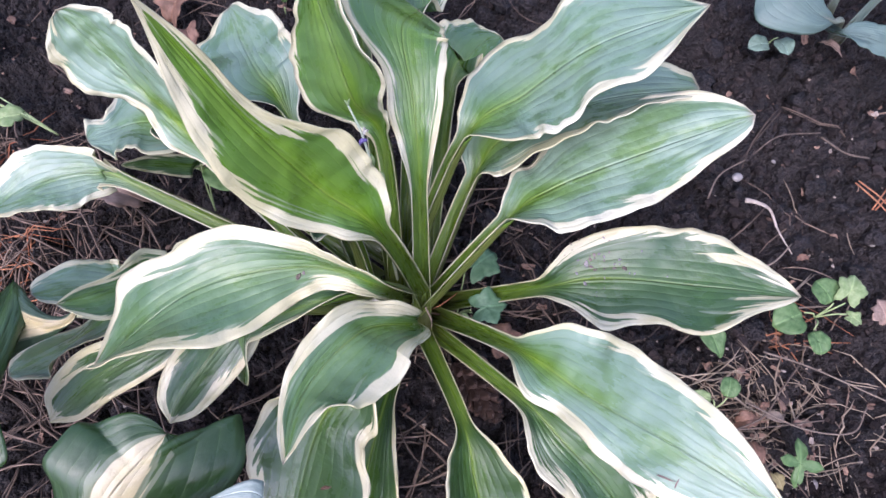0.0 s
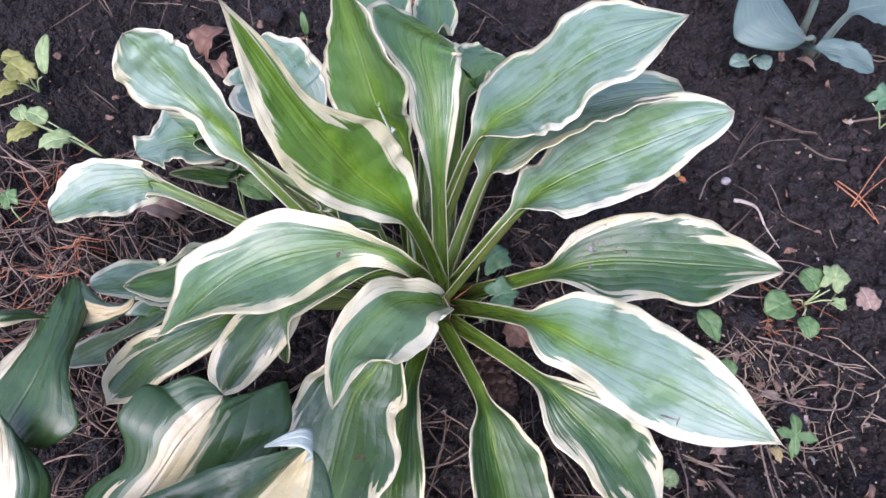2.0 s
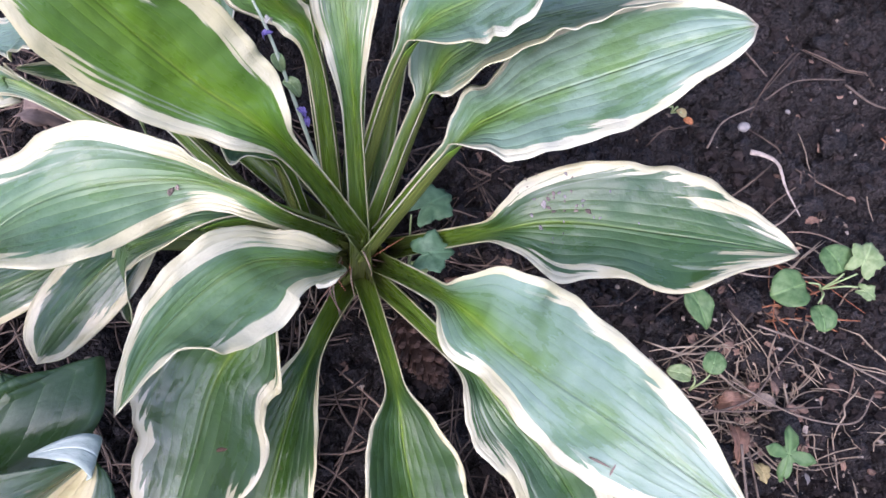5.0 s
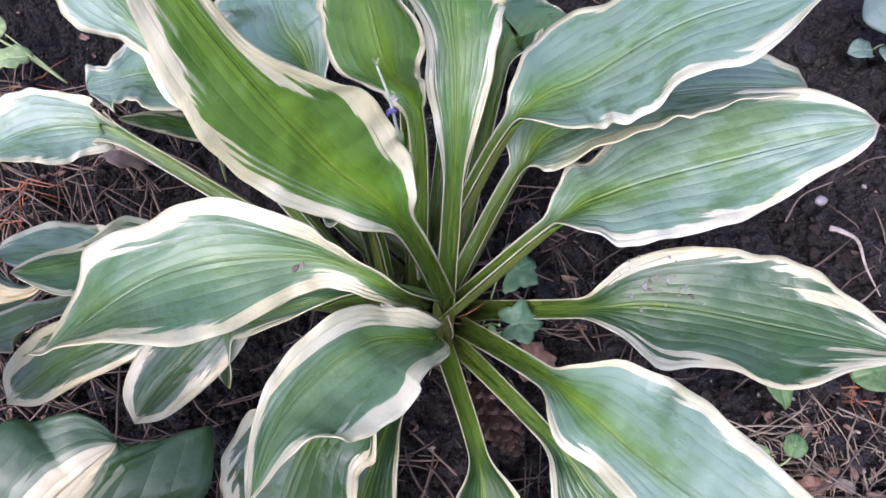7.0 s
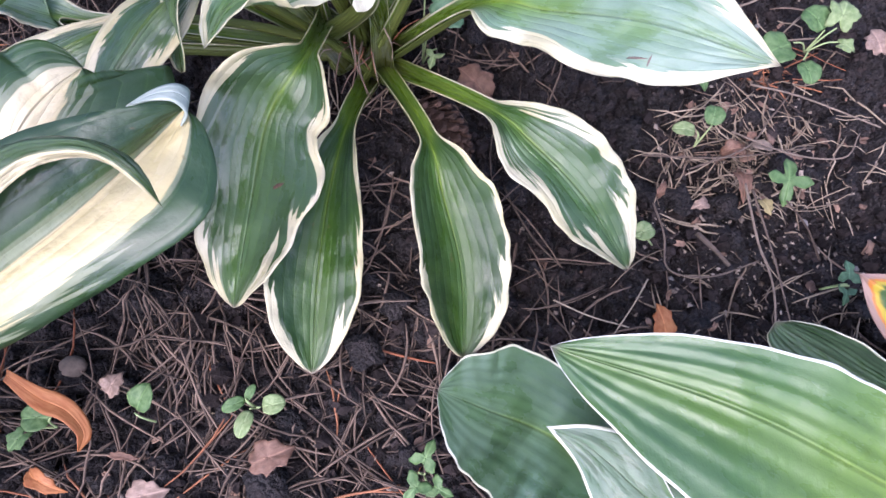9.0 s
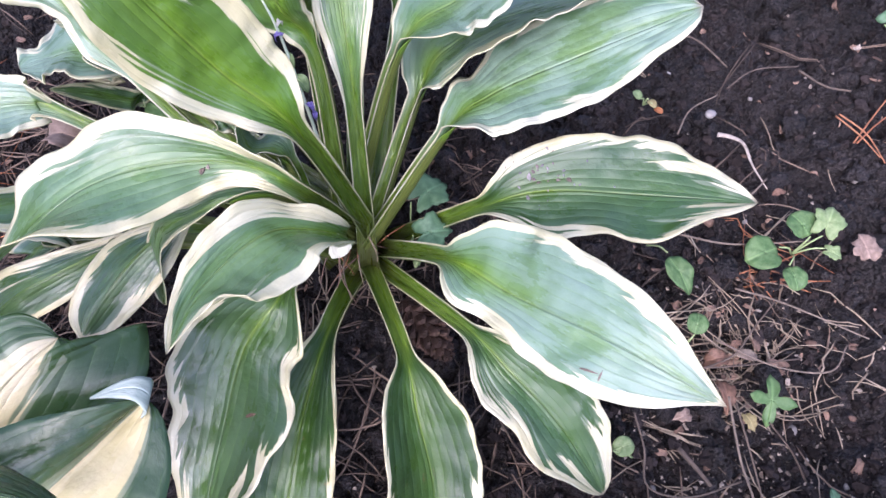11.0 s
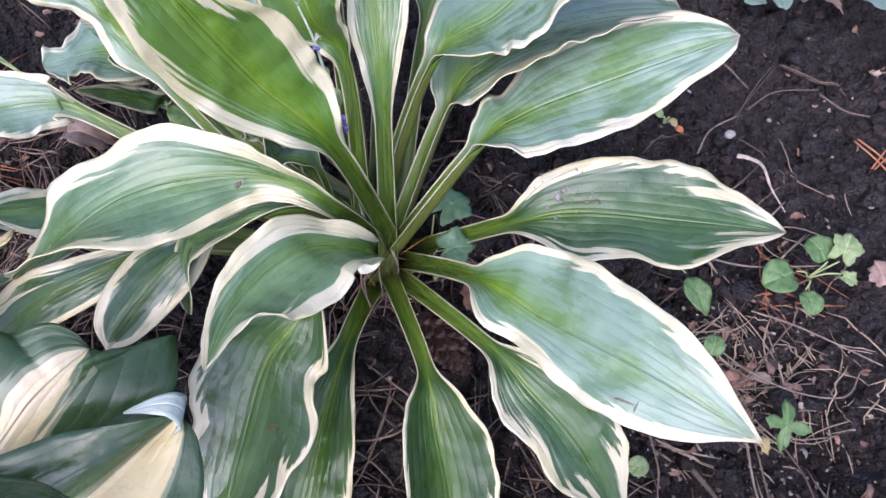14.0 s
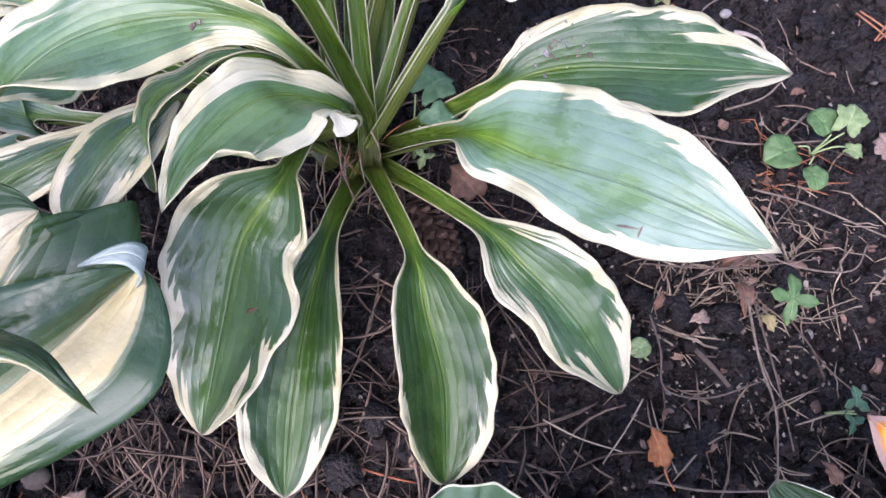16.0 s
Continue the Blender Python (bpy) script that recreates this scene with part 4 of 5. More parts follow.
folded_leaf(pale_hosta,
    [(-0.249, -0.212, 0.140), (-0.223, -0.175, 0.165), (-0.194, -0.161, 0.185), (-0.187, -0.148, 0.200), (-0.188, -0.136, 0.213), (-0.182, -0.126, 0.214), (-0.175, -0.115, 0.211), (-0.168, -0.115, 0.204), (-0.159, -0.112, 0.206), (-0.148, -0.109, 0.205), (-0.137, -0.113, 0.201), (-0.130, -0.120, 0.196)],
    [(-0.193, -0.196, 0.175), (-0.171, -0.175, 0.190), (-0.153, -0.152, 0.200), (-0.141, -0.137, 0.202), (-0.130, -0.121, 0.197)],
    [(-0.121, -0.182, 0.160), (-0.100, -0.155, 0.170), (-0.090, -0.138, 0.174), (-0.090, -0.125, 0.175), (-0.094, -0.110, 0.174), (-0.096, -0.108, 0.176), (-0.104, -0.111, 0.180), (-0.112, -0.116, 0.185), (-0.122, -0.121, 0.188), (-0.130, -0.120, 0.195)],
    PALE_HEART, STALK_DARK, swell=0.003, seed=46)


# ---- small things on the soil ----
def tube(points, radii, sides=6, flat=1.0):
    """Verts and faces of a closed tapering tube along the points."""
    p = np.asarray(points, float)
    t = unit(np.gradient(p, axis=0))
    ref = np.array([0.13, 0.21, 1.0]) if abs(t[:, 2]).mean() < 0.8 else np.array([1.0, 0.2, 0.1])
    a = unit(np.cross(t, ref))
    b = np.cross(a, t)
    ang = np.linspace(0, 2 * math.pi, sides, endpoint=False)
    r = np.asarray(radii, float)[:, None, None]
    ring = p[:, None, :] + r * (np.cos(ang)[None, :, None] * a[:, None, :] + flat * np.sin(ang)[None, :, None] * b[:, None, :])
    n = len(p)
    faces = []
    for i in range(n - 1):
        for j in range(sides):
            k = (j + 1) % sides
            faces.append((i * sides + j, i * sides + k, (i + 1) * sides + k, (i + 1) * sides + j))
    faces += [tuple(range(sides))[::-1], tuple(range((n - 1) * sides, n * sides))]
    return ring.reshape(-1, 3), faces


def taper(n, r0, r1):
    return np.linspace(r0, r1, n)


def stem(name, nodes, r0, r1, mat, parent=None, label="", per=6, sides=6, flat=1.0):
    pts = spline(nodes, per)
    if parent is not None:
        o = parent
        off = np.zeros(3)
        while o is not None:
            off += np.array(o.location)
            o = o.parent
        pts = pts - off
    v, f = tube(pts, taper(len(pts), r0, r1), sides, flat)
    return mesh_object(name, v, f, mat, parent, label)


def oval(th):
    return 1.0 + 0.12 * np.cos(th) - 0.10 * np.cos(2 * th)


def scalloped(th):
    """A rounded leaf with shallow lobes and a notch at the stalk."""
    r = 0.92 + 0.13 * np.cos(5 * th) + 0.05 * np.cos(15 * th + 0.7)
    return r * (1 - 0.55 * np.exp(-((np.abs(th) - math.pi) / 0.28) ** 2))


def trefoil(th):
    """Three deep lobes, as of a young strawberry or geranium leaf."""
    r = 0.66 + 0.34 * np.cos(3 * th) + 0.06 * np.cos(12 * th)
    return np.maximum(r, 0.24)


def cross_lobed(th):
    r = 0.64 + 0.36 * np.cos(4 * th) + 0.05 * np.cos(16 * th)
    return np.maximum(r, 0.25)


def ragged(th):
    return 0.9 + 0.10 * np.cos(3 * th + 1.0) + 0.09 * np.cos(7 * th + 0.3) + 0.05 * np.cos(13 * th)


def pointed(th):
    return 0.75 + 0.30 * np.exp(-(th / 0.45) ** 2) + 0.08 * np.cos(2 * th + math.pi)


def leaf_sheet(place, yaw, tilt, length, width, outline, curl=0.15, fold=0.2, lean=0.0, seed=0, rings=6, steps=40):
    """A small leaf as a closed thin sheet: (verts, faces, uv)."""
    rnd = np.random.RandomState(seed)
    th = np.linspace(-math.pi, math.pi, steps + 1)
    k = np.linspace(0.02, 1, rings)[:, None]
    rr = outline(th)[None, :] * k
    x, y = rr * np.cos(th)[None, :] * length / 2, rr * np.sin(th)[None, :] * width / 2
    ph = rnd.uniform(0, 6.28, 3)
    z = -curl * x ** 2 / length * 4 + fold * np.abs(y) + 0.04 * width * k ** 3 * np.sin(3 * th + ph[0])[None, :] + 0.03 * width * k ** 2 * np.sin(7 * th + ph[1])[None, :]
    g = np.stack([x, y, z], 2)
    m = np.array(pose(0, 0, 0, lean, -tilt, yaw).to_3x3())
    g = g @ m.T + np.asarray(place, float)
    n = grid_normals(g)
    if n[..., 2].mean() < 0:
        n = -n
    v, f = sheet_solid(g, n, 0.0004)
    uv = np.stack([x / length + 0.5, y / (width / 2)], 2).reshape(-1, 2)
    return v, f, {"blade": np.vstack([uv, uv])}


def weed(leaves, root, label, mat, name="weed", stem_mat=None, group=""):
    """A seedling or creeping weed: leaves are (place, yaw, tilt, length, width, outline[, material])."""
    plant = empty(name, root, label, "weed", group)
    o = np.array(root)
    for i, (place, yaw, tilt, length, width, outline, *more) in enumerate(leaves):
        v, f, uv = leaf_sheet(np.array(place) - o, yaw, tilt, length, width, outline, seed=i)
        blade = mesh_object("leaf", v, f, more[0] if more else mat, plant, "", uv)
        c, s = math.cos(radians(yaw)), math.sin(radians(yaw))
        tip = np.array([place[0] - c * length * 0.42, place[1] - s * length * 0.42, place[2] - math.sin(radians(tilt)) * length * 0.42])
        mid = (tip + o) / 2 + np.array([0, 0, 0.006])
        stem("stem", [root, mid, tip], 0.0009, 0.0007, stem_mat or WEED_PALE, plant, per=5, sides=5)
    return plant


def fallen_leaf(name, place, yaw, tilt, length, width, outline, mat, label, curl=0.3, fold=0.3, lean=0.0, seed=0, stalk=0.0):
    v, f, uv = leaf_sheet((0, 0, 0), yaw, tilt, length, width, outline, curl, fold, lean, seed)
    ob = mesh_object(name, v, f, mat, None, label, uv)
    ob.location = place
    tagged(ob, label, "leaf", "fallen leaves")
    if stalk:
        c, s = math.cos(radians(yaw)), math.sin(radians(yaw))
        a = np.array([-c * length * 0.42, -s * length * 0.42, -0.001])
        v, f = tube(spline([a, a + (-c * stalk * 0.5, -s * stalk * 0.5, 0.001), a + (-c * stalk * 0.95 + s * 0.004, -s * stalk - c * 0.004, -0.003)], 5), taper(11, 0.0008, 0.0006), 5)
        mesh_object("stalk", v, f, mat, ob)
    return ob


def lump(seed, squash=0.7, rough=0.25, detail=2):
    bm = bmesh.new()
    bmesh.ops.create_icosphere(bm, subdivisions=detail, radius=1.0)
    for v in bm.verts:
        d = 1 + rough * noise.noise(v.co * 1.3 + Vector((seed * 3.1, seed, 0))) + rough * 0.4 * noise.noise(v.co * 3.4 + Vector((seed, 0, 5)))
        v.co *= d
        v.co.z *= squash
    return bm


def pebble(place, size, seed, label, squash=0.6, mat=None):
    bm = lump(seed, squash, 0.22)
    bmesh.ops.scale(bm, vec=(size, size * 0.8, size), verts=bm.verts)
    me = bpy.data.meshes.new("pebble")
    bm.to_mesh(me)
    bm.free()
    me.materials.append(mat or STONE)
    me.polygons.foreach_set("use_smooth", np.full(len(me.polygons), True))
    ob = new("pebble", me)
    x, y = place
    ob.location, ob.rotation_euler = (x, y, soil_height(x, y) + size * squash * 0.45), (0, 0, seed * 1.7)
    return tagged(ob, label, "pebble", "pebbles on the soil")


def merged(name, pieces, mat, label, category, smooth=True):
    """Many tiny pieces as one object of stuff."""
    vs, fs, k = [], [], 0
    for v, f in pieces:
        vs.append(v)
        fs += [tuple(i + k for i in q) for q in f]
        k += len(v)
    return tagged(mesh_object(name, np.vstack(vs), fs, mat, smooth=smooth), label, category, kind="stuff")


RND = np.random.RandomState(11)


def scatter(cx, cy, rx, ry, n):
    """n places in an ellipse, denser in the middle."""
    a, r = RND.uniform(0, 2 * math.pi, n), RND.uniform(0, 1, n) ** 0.6
    return np.stack([cx + rx * r * np.cos(a), cy + ry * r * np.sin(a)], 1)


def lying(x, y, length, angle, bend, lift, thick, steep=0.0):
    """A thin bent straw lying on the soil."""
    t = np.linspace(-0.5, 0.5, 6)
    c, s = math.cos(angle), math.sin(angle)
    along, across = t * length, bend * length * (t ** 2 - 0.1)
    px, py = x + along * c - across * s, y + along * s + across * c
    g = np.array([soil_height(a, b) for a, b in zip(px, py)])
    line = np.linspace(g[0], g[-1], 6)
    pz = np.maximum(g, line * 0.6 + g.mean() * 0.4) + lift + steep * (t + 0.5) * length
    return tube(np.stack([px, py, pz], 1), [thick * k for k in (0.55, 0.9, 1, 1, 0.85, 0.4)], 4)


def needles(zones, length, thick):
    out = []
    for cx, cy, rx, ry, n in zones:
        for x, y in scatter(cx, cy, rx, ry, n):
            a = RND.uniform(0, math.pi)
            ln, lift = RND.uniform(*length), RND.uniform(0.0003, 0.009)
            out.append(lying(x, y, ln, a, RND.uniform(-0.6, 0.6), lift, thick * RND.uniform(0.6, 1.35), RND.uniform(-0.08, 0.08)))
            if RND.uniform() < 0.3:
                out.append(lying(x + 0.002, y + 0.001, ln * 0.96, a + RND.uniform(-0.12, 0.12), RND.uniform(-0.2, 0.2), lift, thick, 0.0))
    return out


merged("pine_needles", needles([(-0.08, -0.30, 0.24, 0.10, 210), (0.0, -0.21, 0.16, 0.10, 80), (-0.38, 0.04, 0.18, 0.17, 330), (-0.25, -0.16, 0.16, 0.16, 170), (0.31, -0.10, 0.11, 0.10, 14),
                                (0.02, 0.0, 0.16, 0.16, 120), (0.2, -0.25, 0.30, 0.12, 45), (0.40, 0.1, 0.3, 0.35, 30), (-0.2, 0.3, 0.4, 0.2, 45)], (0.045, 0.085), 0.0009),
       NEEDLE, "dry brown pine needles scattered over the soil", "pine needles")
merged("rusty_needles", needles([(-0.43, 0.06, 0.10, 0.16, 55), (0.36, -0.01, 0.05, 0.03, 10), (-0.12, -0.3, 0.2, 0.08, 16)], (0.05, 0.08), 0.0008), RUSTY_NEEDLE, "rust-red fallen pine needles on the soil", "pine needles")
merged("dry_straw", needles([(0.31, -0.10, 0.08, 0.05, 50), (0.36, -0.06, 0.10, 0.08, 24), (0.33, -0.2, 0.12, 0.10, 34), (0.33, 0.05, 0.25, 0.2, 16), (0.0, -0.02, 0.08, 0.05, 14)], (0.02, 0.07), 0.00075), STRAW, "pale dry grass bits scattered on the soil", "straw")


merged("straw_bits", needles([(0.315, -0.10, 0.055, 0.035, 40), (0.36, -0.09, 0.10, 0.06, 18), (0.33, -0.19, 0.10, 0.08, 9), (0.1, -0.26, 0.25, 0.1, 14)], (0.008, 0.030), 0.0007), STRAW, "short broken bits of straw on the soil", "straw")


def crumbs(zones, size, squash=0.75):
    shapes = []
    for s in range(7):
        bm = lump(s + 20, squash, 1.1, 2)
        bm.verts.ensure_lookup_table()
        shapes.append((np.array([v.co for v in bm.verts]), [tuple(v.index for v in f.verts) for f in bm.faces]))
        bm.free()
    out = []
    for cx, cy, rx, ry, n in zones:
        for x, y in scatter(cx, cy, rx, ry, n):
            v, f = shapes[RND.randint(7)]
            r = size[0] + (size[1] - size[0]) * RND.uniform() ** 3.5
            a = RND.uniform(0, 6.28)
            m = np.array([[math.cos(a), -math.sin(a), 0], [math.sin(a), math.cos(a), 0], [0, 0, 1]])
            out.append(((v * np.array([1, RND.uniform(0.6, 1), 1])) @ m.T * r + (x, y, soil_height(x, y) + r * 0.25), f))
    return out


merged("soil_clods", crumbs([(0.38, 0.10, 0.30, 0.36, 420), (0.25, -0.24, 0.30, 0.16, 200), (0.05, 0.0, 0.20, 0.18, 60), (0.1, 0.36, 0.35, 0.14, 70), (-0.05, -0.30, 0.25, 0.10, 40)], (0.003, 0.014), 0.7),
       SOIL, "dark damp lumps of garden soil", "soil")
merged("soil_crumbs", crumbs([(0.36, 0.05, 0.32, 0.42, 3600), (0.2, -0.25, 0.35, 0.15, 2000), (0.0, 0.0, 0.25, 0.2, 700), (0.1, 0.35, 0.4, 0.2, 500), (-0.3, 0.1, 0.25, 0.35, 500), (-0.1, -0.3, 0.3, 0.12, 350)], (0.0010, 0.0068)),
       CLOD, "dark crumbs and clods of damp garden soil", "soil", False)
merged("plant_crumbs", crumbs([(0.31, -0.12, 0.12, 0.12, 260), (0.32, -0.20, 0.13, 0.08, 300), (0.35, 0.0, 0.3, 0.35, 260), (0.2, -0.25, 0.3, 0.12, 160), (-0.1, -0.25, 0.3, 0.2, 120)], (0.0006, 0.0026), 0.4),
       CHIP, "tiny pale crumbs of dry plant matter on soil", "plant debris")



def fragments(zones, size):
    """Torn bits of dead leaf lying at all angles."""
    out = []
    for cx, cy, rx, ry, n in zones:
        for k, (x, y) in enumerate(scatter(cx, cy, rx, ry, n)):
            r = size[0] + (size[1] - size[0]) * RND.uniform() ** 2.5
            v, f, _ = leaf_sheet((x, y, soil_height(x, y) + 0.002 + r * 0.2), RND.uniform(0, 360), RND.uniform(-25, 25), r * 2, r * RND.uniform(0.5, 1.5), ragged, RND.uniform(-0.4, 0.4), RND.uniform(-0.3, 0.6), RND.uniform(-30, 30), RND.randint(999), 3, 11)
            out.append((v, f))
    return out


merged("brown_fragments", fragments([(0.31, -0.105, 0.07, 0.05, 60), (0.34, -0.08, 0.14, 0.12, 60), (0.3, 0.15, 0.25, 0.25, 70), (0.1, -0.28, 0.35, 0.12, 90), (-0.38, 0.12, 0.2, 0.25, 150), (-0.2, 0.34, 0.3, 0.12, 110), (0.02, 0.0, 0.12, 0.12, 50)], (0.0018, 0.009)),
       FRAGMENT, "torn brown bits of dead leaves on soil", "plant debris")
merged("pale_fragments", fragments([(0.33, -0.11, 0.12, 0.08, 70), (0.31, -0.20, 0.13, 0.08, 90), (0.36, 0.05, 0.25, 0.25, 40), (0.15, -0.27, 0.3, 0.12, 50), (-0.35, 0.1, 0.2, 0.25, 50)], (0.0012, 0.0045)),
       CHIP, "small bleached bits of dead leaves on soil", "plant debris")

# loose twigs and dry stems
TWIGS = (
    ([(0.228, -0.142, 0.006), (0.232, -0.17, 0.008), (0.232, -0.198, 0.006), (0.263, -0.206, 0.007), (0.305, -0.195, 0.006)], 0.0010, "thin curved dry stem lying on soil"),
    ([(0.304, -0.131, 0.010), (0.305, -0.18, 0.010), (0.311, -0.217, 0.008), (0.304, -0.268, 0.006)], 0.0012, "long dry brown stem lying on soil"),
    ([(0.310, -0.135, 0.008), (0.316, -0.19, 0.008), (0.320, -0.245, 0.006)], 0.0010, "long dry brown stem lying on soil"),
    ([(-0.021, -0.216, 0.006), (0.0, -0.213, 0.008), (0.033, -0.213, 0.006)], 0.0011, "thin straight twig lying on soil"),
    ([(0.259, -0.17, 0.007), (0.27, -0.185, 0.009), (0.28, -0.198, 0.007)], 0.0024, "short flat brown twig lying on soil"),
    ([(0.139, -0.218, 0.006), (0.165, -0.232, 0.007), (0.195, -0.242, 0.005)], 0.0008, "thin bent twig lying on soil"),
    ([(0.224, -0.101, 0.008), (0.29, -0.108, 0.012), (0.369, -0.101, 0.008)], 0.0009, "long dry stem lying across the litter"),
    ([(0.262, -0.115, 0.008), (0.31, -0.10, 0.012), (0.335, -0.075, 0.009), (0.36, -0.05, 0.006)], 0.0009, "long dry stem lying across the litter"),
    ([(0.30, -0.085, 0.012), (0.345, -0.108, 0.013), (0.39, -0.112, 0.010), (0.41, -0.09, 0.008)], 0.0009, "thin curved dry stem lying on soil"),
    ([(0.326, -0.04, 0.008), (0.365, -0.055, 0.011), (0.43, -0.085, 0.007)], 0.0010, "long dry stem lying across the litter"),
    ([(0.285, 0.012, 0.006), (0.33, 0.0, 0.010), (0.40, 0.003, 0.008)], 0.0011, "creeping brown runner along the soil"),
    ([(0.316, 0.035, 0.006), (0.35, 0.045, 0.008), (0.375, 0.066, 0.005)], 0.0011, "bent brown twig lying on soil"),
    ([(0.300, 0.115, 0.005), (0.315, 0.14, 0.007), (0.345, 0.158, 0.005)], 0.0010, "thin bent twig lying on soil"),
    ([(0.355, 0.165, 0.005), (0.385, 0.185, 0.007), (0.43, 0.19, 0.005)], 0.0009, "thin bent twig lying on soil"),
    ([(0.43, 0.185, 0.005), (0.45, 0.165, 0.007), (0.475, 0.16, 0.005)], 0.0012, "pale bent twig lying on soil"),
    ([(0.31, 0.235, 0.005), (0.335, 0.22, 0.008), (0.36, 0.19, 0.005)], 0.0012, "grey twig lying on soil"),
    ([(0.215, -0.205, 0.005), (0.20, -0.225, 0.007), (0.18, -0.25, 0.005)], 0.0008, "thin bent twig lying on soil"),
    ([(0.088, -0.16, 0.005), (0.10, -0.14, 0.007), (0.125, -0.118, 0.006)], 0.0009, "thin bent twig lying on soil"),
    ([(0.26, -0.30, 0.005), (0.30, -0.285, 0.008), (0.36, -0.262, 0.005)], 0.0010, "long dry brown stem lying on soil"),
    ([(0.21, -0.262, 0.005), (0.25, -0.27, 0.007), (0.30, -0.272, 0.005)], 0.0010, "long dry brown stem lying on soil"),
)
for pts, r, text in TWIGS:
    pts = [(x, y, z + max(0.0, soil_height(x, y))) for x, y, z in pts]
    tagged(stem("twig", pts, r, r * 0.7, TWIG if r > 0.00085 else STRAW), text, "twig", "twigs on the soil")

# rust-red needle bundles by themselves
for pts in ([(0.463, 0.102, 0.006), (0.495, 0.138, 0.009), (0.527, 0.170, 0.008)], [(0.465, 0.101, 0.007), (0.49, 0.122, 0.009), (0.520, 0.141, 0.008)],
            [(0.453, 0.132, 0.006), (0.470, 0.108, 0.008), (0.484, 0.086, 0.006)], [(0.457, 0.134, 0.006), (0.476, 0.110, 0.008), (0.487, 0.080, 0.006)]):
    tagged(stem("pine_needle", [(x, y, z + max(0, soil_height(x, y))) for x, y, z in pts], 0.0009, 0.0006, RUSTY_NEEDLE), "rust-red pine needle lying on bare soil", "pine needle", "red needles")

tagged(stem("dead_stem", [(0.336, 0.112, 0.008), (0.347, 0.108, 0.010), (0.359, 0.101, 0.008), (0.364, 0.08, 0.006), (0.374, 0.056, 0.004)], 0.0034, 0.0007, CHIP, flat=0.5), "bleached white dead stem lying on soil", "dead stem")

for i, (x, y, s, text) in enumerate(((0.373, -0.154, 0.0052, "smooth pale grey pebble on the soil"), (0.342, 0.146, 0.006, "rough pale grey pebble on the soil"), (0.47, 0.076, 0.006, "rough whitish pebble on the soil"),
                                     (0.251, -0.122, 0.005, "round cream pebble on the soil"), (0.236, -0.135, 0.003, "small round cream pebble on the soil"), (0.355, 0.03, 0.003, "small grey pebble on the soil"),
                                     (0.39, 0.17, 0.0028, "small pale pebble on the soil"), (0.43, 0.125, 0.0028, "small pale pebble on the soil"), (0.31, 0.2, 0.003, "small grey pebble on the soil"),
                                     (0.40, -0.20, 0.003, "small pale pebble on the soil"), (-0.234, -0.248, 0.011, "flat round brown stone in needle litter"), (0.245, -0.20, 0.0035, "small pale pebble on the soil"))):
    pebble((x, y), s, i + 1, text, mat=TWIG if "brown" in text else None)

# weeds
weed([((0.354, -0.010, 0.016), 200, 5, 0.034, 0.029, oval), ((0.388, 0.012, 0.022), 120, 10, 0.026, 0.026, oval), ((0.408, 0.013, 0.026), 60, 8, 0.032, 0.028, scalloped, WEED_PALE),
      ((0.412, -0.011, 0.016), 330, 0, 0.018, 0.014, scalloped, WEED_PALE), ((0.376, -0.031, 0.013), 280, 4, 0.024, 0.019, oval)], (0.385, -0.006, 0.0), "creeping weed with rounded light green leaves on soil", WEED)
weed([((0.276, -0.028, 0.020), -62, -8, 0.044, 0.026, pointed), ], (0.258, 0.004, 0.0), "pale green pointed seedling leaf on soil", WEED)
weed([((0.284, -0.074, 0.020), 70, 8, 0.020, 0.016, oval), ((0.263, -0.081, 0.012), 170, 8, 0.022, 0.012, oval, WEED_PALE)], (0.272, -0.092, 0.0), "small seedling with oval green leaves", WEED)
weed([((0.328, -0.137, 0.030), 75, 6, 0.040, 0.036, cross_lobed)], (0.357, -0.195, 0.0), "seedling with one bright green four-lobed leaf", WEED, stem_mat=NEEDLE)
weed([((0.213, -0.169, 0.016), 20, 5, 0.019, 0.014, oval, WEED_PALE)], (0.224, -0.176, 0.0), "tiny seedling with one round leaf", WEED_PALE)
weed([((0.365, -0.212, 0.020), 80, 5, 0.022, 0.020, trefoil), ((0.362, -0.226, 0.016), 250, 5, 0.018, 0.016, trefoil)], (0.352, -0.219, 0.0), "small seedling with lobed bluish green leaves", WEED_BLUE)
weed([((0.064, 0.027, 0.068), 40, -10, 0.040, 0.036, scalloped), ((0.067, -0.018, 0.090), 10, 5, 0.031, 0.030, scalloped, WEED_BLUE), ((0.056, -0.015, 0.03), 250, 5, 0.02, 0.018, trefoil, WEED_PALE)], (0.047, -0.002, 0.0), "young weed with scalloped bluish green leaves", WEED_BLUE)
weed([((0.266, 0.156, 0.010), 120, 10, 0.012, 0.008, oval), ((0.278, 0.147, 0.010), 300, 10, 0.012, 0.007, oval, DEAD_YELLOW), ((0.284, 0.140, 0.008), 320, 10, 0.010, 0.006, oval, DEAD_ORANGE)], (0.273, 0.151, 0.0), "tiny yellowing seedling on bare soil", WEED_PALE)
weed([((-0.167, -0.278, 0.02), 60, 25, 0.024, 0.017, oval)], (-0.163, -0.293, 0.0), "small seedling with one oval leaf", WEED)
